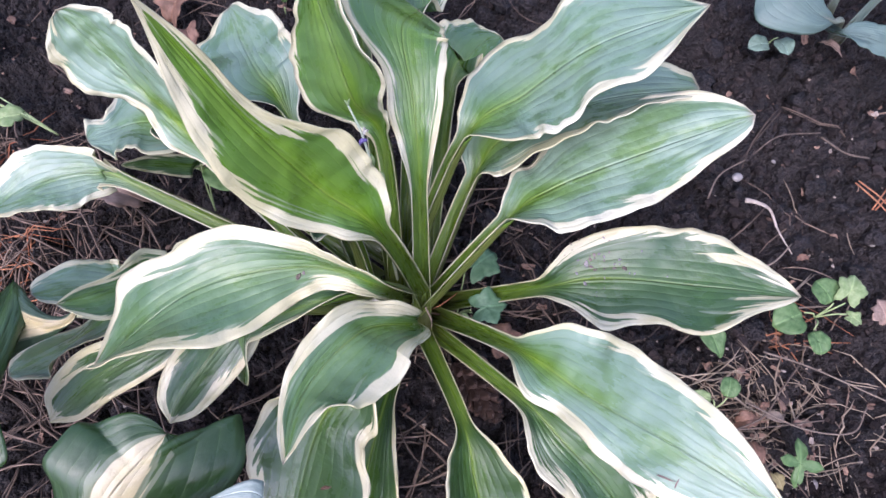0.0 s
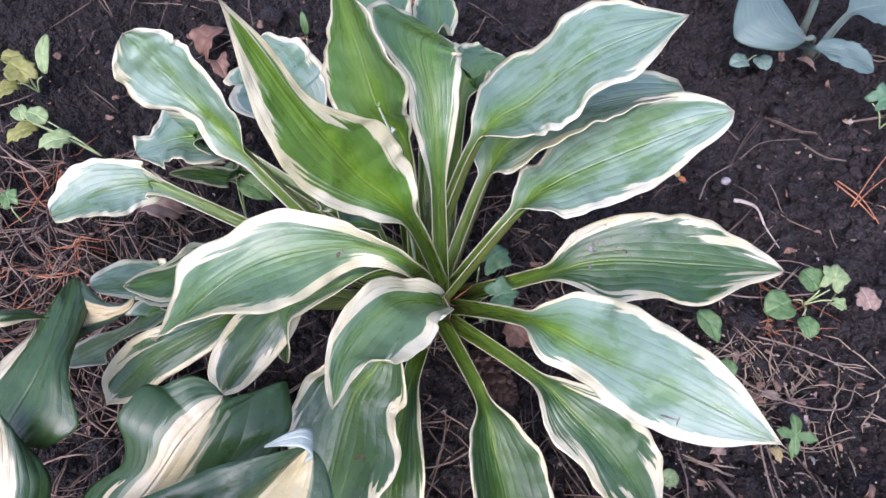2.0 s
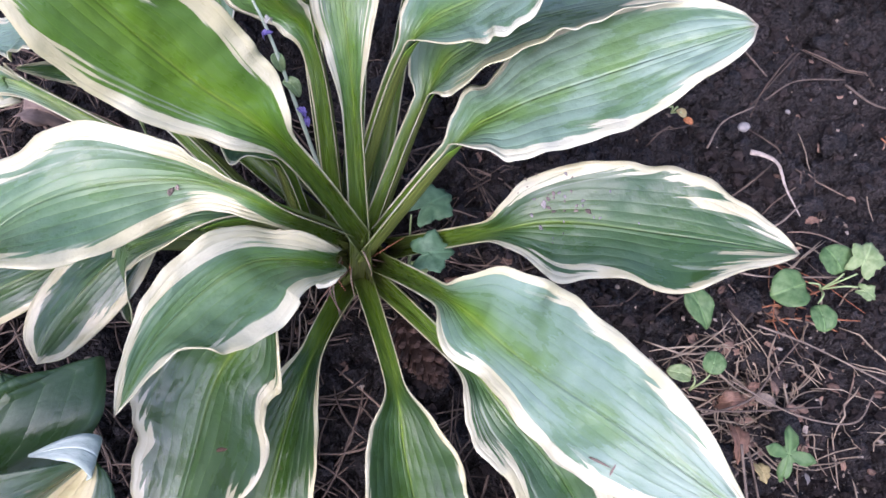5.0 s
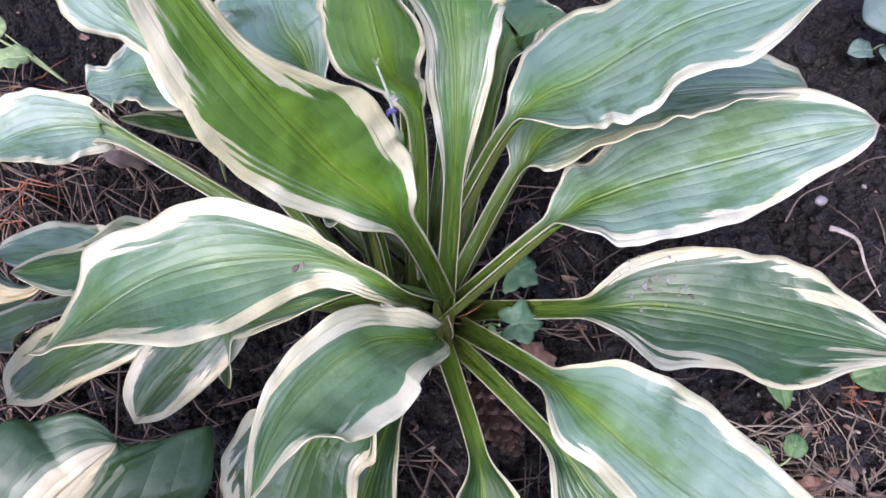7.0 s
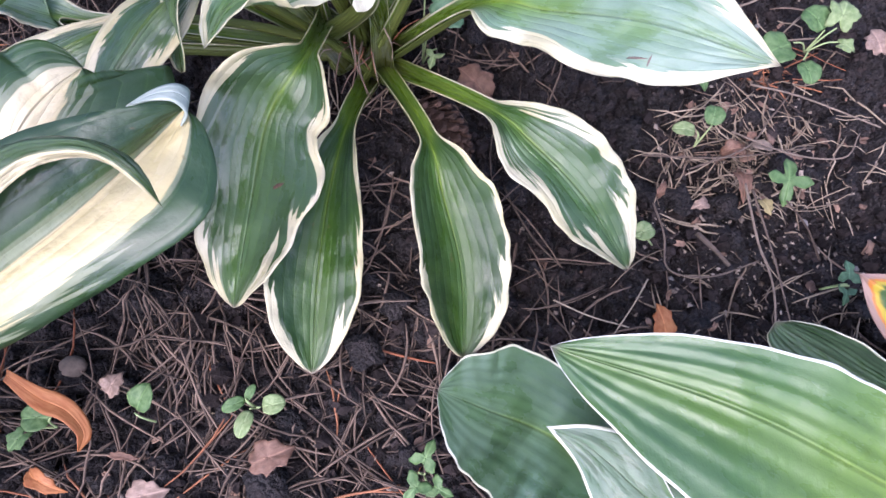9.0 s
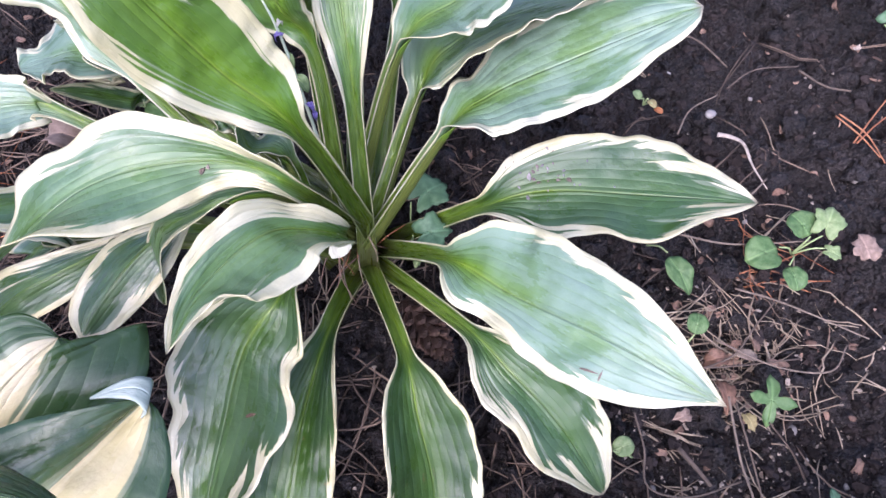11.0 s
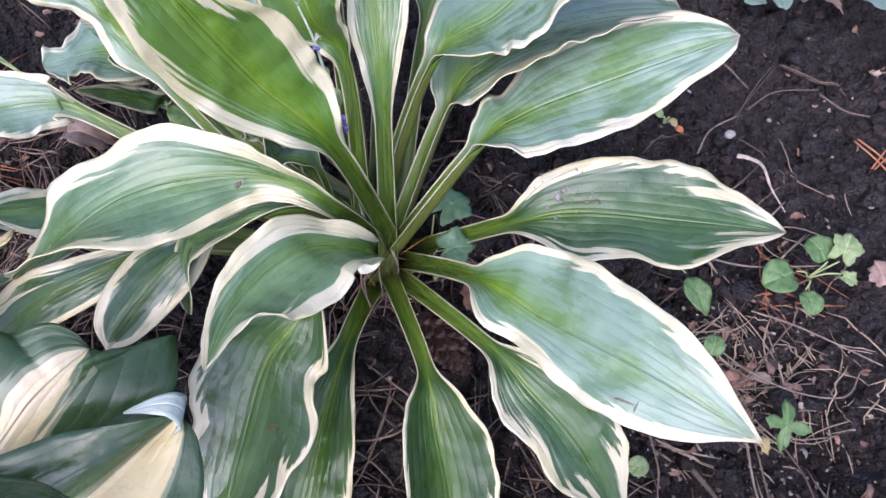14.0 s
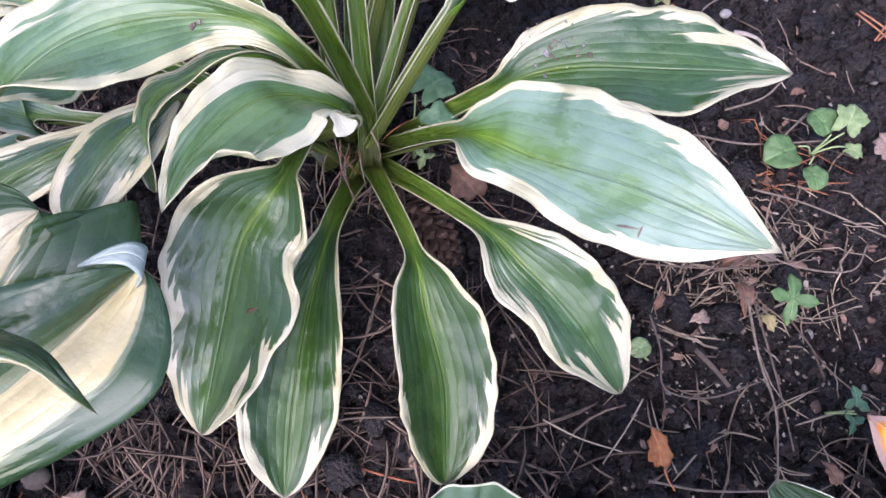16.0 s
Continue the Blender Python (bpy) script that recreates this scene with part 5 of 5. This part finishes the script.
weed([((-0.093, -0.297, 0.018), 250, 12, 0.022, 0.011, oval, WEED_PALE), ((-0.101, -0.284, 0.016), 205, 10, 0.019, 0.009, oval), ((-0.074, -0.286, 0.018), 10, 5, 0.019, 0.013, oval, WEED_PALE), ((-0.091, -0.277, 0.014), 60, 10, 0.014, 0.006, oval)], (-0.088, -0.287, 0.0), "light green seedling with four oval leaves", WEED)
weed([((-0.242, -0.286, 0.015), 180, 5, 0.024, 0.018, oval), ((-0.255, -0.30, 0.012), 230, 5, 0.02, 0.015, scalloped)], (-0.235, -0.293, 0.0), "small green weed among pine needles", WEED)
weed([((0.035, -0.328, 0.02), 60, 5, 0.026, 0.022, trefoil), ((0.027, -0.347, 0.02), 230, 5, 0.026, 0.022, trefoil), ((0.043, -0.349, 0.018), 330, 5, 0.022, 0.018, trefoil)], (0.033, -0.34, 0.0), "weed with three-lobed green leaves on soil", WEED)
weed([((-0.458, 0.290, 0.03), 140, 10, 0.042, 0.034, ragged, OLIVE_WEED), ((-0.431, 0.303, 0.036), 85, 30, 0.050, 0.014, oval, WEED_PALE), ((-0.475, 0.27, 0.02), 220, 5, 0.034, 0.026, ragged, OLIVE_WEED), ((-0.476, 0.312, 0.025), 160, 5, 0.030, 0.022, ragged, OLIVE_WEED)], (-0.45, 0.28, 0.0), "straggly weed with narrow and yellowing leaves", WEED_PALE)
weed([((-0.423, 0.225, 0.030), 150, 5, 0.036, 0.026, pointed, WEED_PALE), ((-0.398, 0.194, 0.028), 200, 5, 0.036, 0.028, ragged, WEED_PALE), ((-0.442, 0.212, 0.02), 220, 5, 0.038, 0.026, ragged, OLIVE_WEED), ((-0.452, 0.238, 0.018), 120, 5, 0.024, 0.016, oval)], (-0.36, 0.19, 0.0), "trailing weed with pale lobed leaves", WEED_PALE)
weed([((-0.437, 0.128, 0.02), 120, 5, 0.026, 0.022, scalloped)], (-0.43, 0.11, 0.0), "small round-leaved weed among pine needles", WEED)
weed([((-0.171, 0.118, 0.050), 330, -10, 0.050, 0.032, pointed), ((-0.20, 0.14, 0.04), 160, 0, 0.03, 0.024, scalloped, WEED_PALE)], (-0.19, 0.105, 0.0), "bright green weed growing under the hosta leaves", WEED)
weed([((0.524, 0.226, 0.03), 20, 5, 0.040, 0.034, scalloped), ((0.545, 0.20, 0.02), 330, 5, 0.03, 0.026, scalloped)], (0.53, 0.205, 0.0), "weed with rounded bluish leaves on soil", WEED_BLUE)
weed([((0.379, 0.291, 0.02), 190, 5, 0.026, 0.020, oval), ((0.403, 0.290, 0.02), 290, 5, 0.024, 0.020, oval)], (0.392, 0.30, 0.0), "seedling with two oval bluish leaves", WEED_MIST)
weed([((-0.139, 0.356, 0.02), 100, 60, 0.03, 0.008, oval)], (-0.139, 0.345, 0.0), "single thin green shoot", WEED)

# fallen leaves
fallen_leaf("fallen_leaf", (0.446, -0.005, 0.010), 100, 5, 0.026, 0.028, ragged, DEAD_PINK, "dry pinkish beige leaf fragment on soil", 0.1, 0.1, 0, 1)
fallen_leaf("fallen_leaf", (0.090, -0.030, 0.014), 130, 10, 0.036, 0.034, ragged, DEAD_BROWN, "curled reddish brown fallen leaf with a stalk", 0.15, 0.15, 0, 2, 0.03)
fallen_leaf("fallen_leaf", (0.220, -0.242, 0.012), 100, 12, 0.030, 0.019, ragged, DEAD_ORANGE, "small bright orange fallen leaf on dark soil", 0.15, 0.2, 0, 3, 0.016)
twisted = new("twisted_leaf")
twisted.location = (-0.225, -0.280, 0.0)
tagged(twisted, "long twisted orange brown leaf on needle litter", "leaf", "fallen leaves")
path = spline([(-0.264, -0.255, 0.020), (-0.237, -0.273, 0.022), (-0.218, -0.283, 0.020), (-0.208, -0.298, 0.014), (-0.213, -0.311, 0.008)], 8)
wide = np.interp(np.linspace(0, 1, len(path)), [0, 0.35, 0.6, 0.85, 1], [0.005, 0.0085, 0.0065, 0.0045, 0.001])
spin = np.linspace(-0.5, 1.3, len(path))
run = unit(np.gradient(path, axis=0))
flat = unit(np.cross(run, [0, 0, 1.0]))
rise = np.cross(flat, run)
axis = flat * np.cos(spin)[:, None] + rise * np.sin(spin)[:, None]
cut = np.linspace(-1, 1, 7)
grid = path[:, None, :] + cut[None, :, None] * wide[:, None, None] * axis[:, None, :] + (0.25 * np.abs(cut)[None, :, None] * wide[:, None, None]) * np.cross(axis, run)[:, None, :]
v, f = sheet_solid(grid - np.array(twisted.location), grid_normals(grid), 0.0005)
uv = np.stack([np.broadcast_to(np.linspace(0, 1, len(path))[:, None], grid.shape[:2]), np.broadcast_to(cut[None, :], grid.shape[:2])], 2).reshape(-1, 2)
mesh_object("blade", v, f, DEAD_ORANGE, twisted, "", {"blade": np.vstack([uv, uv])})
fallen_leaf("fallen_leaf", (-0.239, -0.329, 0.010), 330, 4, 0.034, 0.014, ragged, DEAD_ORANGE, "withered orange brown leaf on needle litter", 0.3, 0.4, 0, 7)
fallen_leaf("fallen_leaf", (-0.165, -0.343, 0.008), 10, 4, 0.032, 0.022, ragged, DEAD_PINK, "dry pinkish leaf fragment on soil", 0.1, 0.2, 0, 8)
fallen_leaf("fallen_leaf", (-0.183, -0.316, 0.007), 350, 0, 0.024, 0.006, ragged, DEAD_BROWN, "narrow reddish leaf fragment on soil", 0.1, 0.2, 0, 9)
fallen_leaf("fallen_leaf", (-0.078, -0.322, 0.008), 20, 3, 0.036, 0.026, ragged, DEAD_BROWN, "flat brown fallen leaf among pine needles", 0.1, 0.1, 0, 10)
fallen_leaf("fallen_leaf", (-0.257, 0.346, 0.014), 60, 15, 0.05, 0.034, ragged, DEAD_BROWN, "curled brown fallen leaf on the soil", 0.4, 0.5, 0, 11)
fallen_leaf("fallen_leaf", (-0.24, 0.31, 0.012), 300, 10, 0.04, 0.026, ragged, DEAD_BROWN, "crumpled brown fallen leaf on the soil", 0.4, 0.5, 0, 12)
fallen_leaf("fallen_leaf", (-0.280, 0.118, 0.016), 170, 8, 0.055, 0.034, ragged, DEAD_PINK, "pale withered leaf curled under the hosta", 0.5, 0.6, 0, 13)
fallen_leaf("fallen_leaf", (-0.194, -0.265, 0.008), 60, 5, 0.020, 0.018, ragged, DEAD_PINK, "small pinkish leaf fragment on needle litter", 0.2, 0.2, 0, 14)
fallen_leaf("fallen_leaf", (0.303, -0.128, 0.010), 270, 12, 0.030, 0.014, ragged, DEAD_BROWN, "crumpled reddish brown leaf among dry stems", 0.3, 0.4, 0, 15)
fallen_leaf("fallen_leaf", (0.318, -0.150, 0.010), 290, 8, 0.016, 0.011, ragged, DEAD_YELLOW, "tiny yellow and orange leaf on soil", 0.2, 0.2, 0, 16)
fallen_leaf("fallen_leaf", (0.318, -0.088, 0.009), 30, 6, 0.012, 0.007, ragged, DEAD_BROWN, "tiny rust-brown leaf fragment on soil", 0.2, 0.2, 0, 17)
fallen_leaf("fallen_leaf", (0.325, -0.097, 0.009), 340, 6, 0.020, 0.008, oval, CHIP, "small grey dry leaf on soil", 0.2, 0.2, 0, 18)
fallen_leaf("fallen_leaf", (0.300, -0.100, 0.010), 10, 14, 0.024, 0.016, ragged, DEAD_BROWN, "crumpled dull brown leaf among dry stems", 0.5, 0.5, 0, 19)
fallen_leaf("fallen_leaf", (0.383, 0.052, 0.006), 10, 4, 0.014, 0.007, ragged, DEAD_BROWN, "tiny rust-coloured leaf fragment on soil", 0.1, 0.2, 0, 20)
fallen_leaf("fallen_leaf", (0.236, -0.132, 0.008), 60, 20, 0.016, 0.007, ragged, DEAD_BROWN, "small curled tan leaf on soil", 0.3, 0.4, 0, 21)
fallen_leaf("fallen_leaf", (0.268, -0.145, 0.007), 200, 6, 0.017, 0.011, ragged, DEAD_PINK, "small curled tan leaf on soil", 0.3, 0.3, 0, 22)
fallen_leaf("fallen_leaf", (0.465, 0.299, 0.008), 310, 10, 0.03, 0.010, ragged, DEAD_PINK, "bleached pinkish leaf strip on soil", 0.2, 0.4, 0, 23)
fallen_leaf("fallen_leaf", (0.345, -0.262, 0.008), 120, 6, 0.020, 0.012, ragged, DEAD_BROWN, "small russet brown leaf on soil", 0.2, 0.3, 0, 24)
fallen_leaf("fallen_leaf", (-0.02, 0.03, 0.010), 30, 8, 0.030, 0.014, ragged, DEAD_PINK, "pale dry leaf strip at the hosta's foot", 0.2, 0.3, 0, 25)


# pine cone
def pine_cone(tail, head):
    tail, head = Vector(tail), Vector(head)
    axis = head - tail
    cone = empty("pine_cone", tail, "small open brown pine cone lying on the soil", "pine cone")
    turn = axis.to_track_quat("Z", "Y").to_matrix()
    length = axis.length
    bm = bmesh.new()
    bmesh.ops.create_uvsphere(bm, u_segments=10, v_segments=8, radius=0.008)
    for v in bm.verts:
        v.co = turn @ Vector((v.co.x, v.co.y, (v.co.z / 0.016 + 0.5) * length))
    part("core", bm, CONE_MAT, cone)
    # one woody scale with a swollen tip
    bm = bmesh.new()
    rows = ((0.0, 0.0018, 0.0010), (0.006, 0.0034, 0.0012), (0.011, 0.0048, 0.0016), (0.0145, 0.0044, 0.0026), (0.0165, 0.0022, 0.0022))
    rings = []
    for x, w, h in rows:
        rings.append([bm.verts.new((x, s * w, z + 0.0002 * x)) for s, z in ((-1, 0), (-0.5, h), (0.5, h), (1, 0), (0.5, -h * 0.7), (-0.5, -h * 0.7))])
    for a, b in zip(rings, rings[1:]):
        for i in range(6):
            bm.faces.new((a[i], a[(i + 1) % 6], b[(i + 1) % 6], b[i]))
    bm.faces.new(rings[0][::-1])
    bm.faces.new(rings[-1])
    me = bpy.data.meshes.new("scale")
    bm.to_mesh(me)
    bm.free()
    me.materials.append(CONE_MAT)
    for i in range(58):
        f = (i + 0.5) / 58
        a = i * 2.39996
        r = 0.0045 * math.sin(math.pi * min(1, 0.25 + 0.75 * f))
        size = 0.55 + 0.5 * math.sin(math.pi * (0.15 + 0.75 * f))
        m = Matrix.Translation(turn @ Vector((r * math.cos(a), r * math.sin(a), f * length))) @ turn.to_4x4() @ Matrix.Rotation(a, 4, "Z") @ Matrix.Rotation(radians(-20 - 50 * f), 4, "Y") @ Matrix.Scale(size, 4)
        ob = new("scale", me)
        ob.parent = cone
        ob.matrix_local = m
    return cone


pine_cone((0.042, -0.050, 0.022), (0.075, -0.092, 0.019))

# withered flower stalk of the large hosta
scape = stem("flower_stalk", [(-0.004, 0.012, 0.0), (-0.010, 0.030, 0.10), (-0.015, 0.046, 0.18), (-0.020, 0.058, 0.222), (-0.028, 0.069, 0.245)], 0.0017, 0.0006, STALK_DARK, hosta, "thin flower stalk with withered blooms")
for k, (px, py, pz, yaw, mat, text, ln) in enumerate(((-0.018, 0.060, 0.229, 60, WHITE_PETAL, "withered white petals", 0.006), (-0.021, 0.056, 0.222, 200, PURPLE, "dark violet bud", 0.007), (-0.010, 0.040, 0.172, 320, PURPLE, "violet shrivelled flower", 0.008),
                                                     (-0.008, 0.037, 0.166, 280, PURPLE, "violet shrivelled flower", 0.007), (-0.018, 0.052, 0.205, 300, WEED_PALE, "pale green seed pod", 0.012), (-0.013, 0.046, 0.190, 330, WEED_PALE, "pale green seed pod", 0.014), (-0.028, 0.070, 0.246, 100, WEED_PALE, "pale green bud", 0.006))):
    v, f, uv = leaf_sheet(np.array((px, py, pz)) - np.array(hosta.location), yaw, -25, ln, ln * 0.5, ragged if k < 4 else oval, 0.5, 0.9, 0, k)
    mesh_object("flower" if k < 4 else "seed_pod", v, f, mat, scape, text, uv)


# dry fibres of old leaf sheaths round the crown
fibre_rnd = random.Random(8)
for k in range(16):
    a0 = radians(-150 + 130 * k / 15 + fibre_rnd.uniform(-8, 8))
    a1 = a0 + fibre_rnd.uniform(-0.9, 0.9)
    r0, r1 = fibre_rnd.uniform(0.012, 0.022), fibre_rnd.uniform(0.03, 0.058)
    z0, z1 = fibre_rnd.uniform(0.03, 0.075), fibre_rnd.uniform(0.015, 0.055)
    p0, p1 = np.array([r0 * math.cos(a0), r0 * math.sin(a0), z0]), np.array([r1 * math.cos(a1), r1 * math.sin(a1), z1])
    stem("dry_fibre", [p0, (p0 + p1) / 2 + np.array([fibre_rnd.uniform(-0.006, 0.006), fibre_rnd.uniform(-0.006, 0.006), 0.012]), p1], 0.0009, 0.0004, (FRAGMENT, STRAW, RUSTY_NEEDLE)[k % 3], hosta, "dry brown fibre of an old leaf sheath", per=6, sides=5, flat=0.5)

# marks on single leaves
def blemish(leaf, place, length, width, mat, name, text, yaw=0, seed=0, lift=0.0006):
    """A small flat patch on the upper skin of a leaf, at the spot nearest to place."""
    me = leaf.data
    n = len(me.vertices) // 2
    co = np.empty(len(me.vertices) * 3)
    me.vertices.foreach_get("co", co)
    co = co.reshape(-1, 3)[:n]
    k = int(np.linalg.norm(co - (np.array(place) - np.array(leaf.parent.location)), axis=1).argmin())
    nrm = Vector(me.vertices[k].normal)
    v, f, uv = leaf_sheet((0, 0, 0), yaw, 0, length, width, ragged, 0.0, 0.0, 0, seed, 3, 18)
    m = np.array(nrm.to_track_quat("Z", "Y").to_matrix())
    return mesh_object(name, v @ m.T + co[k] + np.array(nrm) * lift, f, mat, leaf, text, uv)


blemish(holed_leaf, (-0.058, -0.030, 0.208), 0.0048, 0.0028, TWIG, "hole", "small brown-rimmed insect hole", 20, 1)
blemish(holed_leaf, (-0.056, -0.028, 0.209), 0.003, 0.002, CHIP, "fleck", "pale dry fleck", 60, 2, 0.0012)
for k, (px, py, pz, s) in enumerate(((0.163, -0.006, 0.150, 0.004), (0.160, 0.002, 0.150, 0.0025), (0.168, -0.010, 0.15, 0.002), (0.132, -0.008, 0.160, 0.005), (0.137, -0.002, 0.158, 0.003), (0.128, -0.014, 0.158, 0.0035),
                                     (0.142, 0.004, 0.156, 0.0025), (0.176, 0.008, 0.15, 0.0018), (0.152, 0.006, 0.152, 0.0018), (0.19, -0.012, 0.152, 0.0015))):
    blemish(flecked_leaf, (px, py, pz), s * 1.1, s * 0.7, STONE if k % 4 else TWIG, "speck", "dried speck of dirt on the leaf", k * 40, k)
speck_rnd = random.Random(5)
for k in range(26):
    fx, fy = speck_rnd.gauss(0.138, 0.012), speck_rnd.gauss(-0.004, 0.008)
    size = speck_rnd.uniform(0.0008, 0.0026)
    blemish(flecked_leaf, (fx, fy, 0.156), size * 1.4, size * 0.8, (STONE, CHIP, TWIG)[k % 3], "speck", "dried speck of dirt on the leaf", speck_rnd.uniform(0, 360), 20 + k)
blemish(spotted_leaf, (-0.063, -0.154, 0.116), 0.010, 0.0028, DEAD_BROWN, "brown_spot", "faint rusty brown spot", 80, 4, 0.0002)
blemish(broad_leaf, (0.149, -0.146, 0.222), 0.010, 0.0012, TWIG, "scratch", "thin dark scratch", 60, 5, 0.0002)
blemish(broad_leaf, (0.152, -0.149, 0.224), 0.006, 0.0010, TWIG, "scratch", "thin dark scratch", 120, 6, 0.0002)

# the rolled cream lobe at the foot of the arched leaf
lobe = spline([(-0.017, -0.033, 0.168), (-0.004, -0.041, 0.168), (0.006, -0.049, 0.163), (0.011, -0.055, 0.156), (0.014, -0.059, 0.152)], 8)
half = np.interp(np.linspace(0, 1, len(lobe)), [0, 0.3, 0.65, 0.75, 0.92, 1], [0.002, 0.0042, 0.0045, 0.0075, 0.0075, 0.003])
cut = np.linspace(-1, 1, 7)
grid = lobe[:, None, :] + (cut[None, :] * half[:, None])[:, :, None] * unit(np.array([0.85, 0.5, 0.15])) + (0.35 * cut[None, :] ** 2 * half[:, None])[:, :, None] * np.array([0, -0.3, 1.0])
v, f = sheet_solid(grid - np.array(hosta.location), grid_normals(grid), 0.0007)
uv = np.stack([np.broadcast_to(np.linspace(0, 1, len(lobe))[:, None], grid.shape[:2]), np.broadcast_to(cut[None, :], grid.shape[:2])], 2).reshape(-1, 2)
mesh_object("rolled_lobe", v, f, CREAM, arched_leaf, "rolled cream-coloured lobe", {"blade": np.vstack([uv, uv])})
# the curled-back tip of the nearest pale-centred leaf
tip = spline([(-0.072, -0.158, 0.210), (-0.067, -0.155, 0.217), (-0.072, -0.152, 0.221), (-0.082, -0.153, 0.221), (-0.095, -0.156, 0.217)], 8)
grid = tip[:, None, :] + (np.linspace(-1, 1, 7)[None, :] * np.interp(np.linspace(0, 1, len(tip)), [0, 0.3, 0.7, 1], [0.0075, 0.0085, 0.0048, 0.0005])[:, None])[:, :, None] * unit(np.array([0.1, -0.85, 0.35]))
v, f = sheet_solid(grid - np.array(pale_hosta.location), grid_normals(grid), 0.0007)
uv = np.stack([np.broadcast_to(np.linspace(0, 1, len(tip))[:, None], grid.shape[:2]), np.broadcast_to(np.linspace(-1, 1, 7)[None, :], grid.shape[:2])], 2).reshape(-1, 2)
mesh_object("curled_tip", v, f, UNDERSIDE, curling_leaf, "rolled pale underside of the leaf tip", {"blade": np.vstack([uv, uv])})

# ---- blue-leaved hosta farther off ----
blue = empty("hosta_plant", (0.47, 0.33, -0.004), "small hosta with bluish grey leaves", "plant")
for k, (nodes, shape, turn) in enumerate((
        ([(0.47, 0.33, 0.0), (0.452, 0.289, 0.040), (0.475, 0.281, 0.044), (0.500, 0.273, 0.040), (0.523, 0.264, 0.030)], (0.017, 0.017, 0.8, 0.7), (0.0, 0.0, 0.15, 0.15)),
        ([(0.47, 0.30, 0.01), (0.499, 0.328, 0.052), (0.525, 0.334, 0.058), (0.560, 0.340, 0.055), (0.60, 0.345, 0.045)], (0.028, 0.032, 0.6, 0.7), (0.0, 0.0, 0.15, 0.15)),
        ([(0.47, 0.34, 0.0), (0.475, 0.37, 0.05), (0.47, 0.40, 0.06), (0.46, 0.44, 0.055), (0.45, 0.48, 0.04)], (0.03, 0.03, 0.7, 0.7), (0.0, 0.0, 0.15, 0.15)))):
    hosta_leaf(blue, nodes, shape, turn, (0, 0, 0, 0, 0, 0), BLUE_LEAF, STALK_BLUE, wave=0.001, seed=70 + k, stalk=0.0035, rows=36, cols=14)
folded_leaf(blue,
    [(0.445, 0.297, 0.045), (0.416, 0.279, 0.050), (0.384, 0.277, 0.055), (0.359, 0.284, 0.058), (0.353, 0.297, 0.060), (0.362, 0.332, 0.065), (0.394, 0.399, 0.060)],
    [(0.444, 0.298, 0.047), (0.413, 0.296, 0.065), (0.394, 0.318, 0.075), (0.396, 0.397, 0.062)],
    [(0.447, 0.302, 0.045), (0.433, 0.311, 0.055), (0.425, 0.325, 0.062), (0.415, 0.348, 0.065), (0.399, 0.397, 0.062)],
    BLUE_LEAF, STALK_BLUE, swell=0.003, seed=75, rows=40)
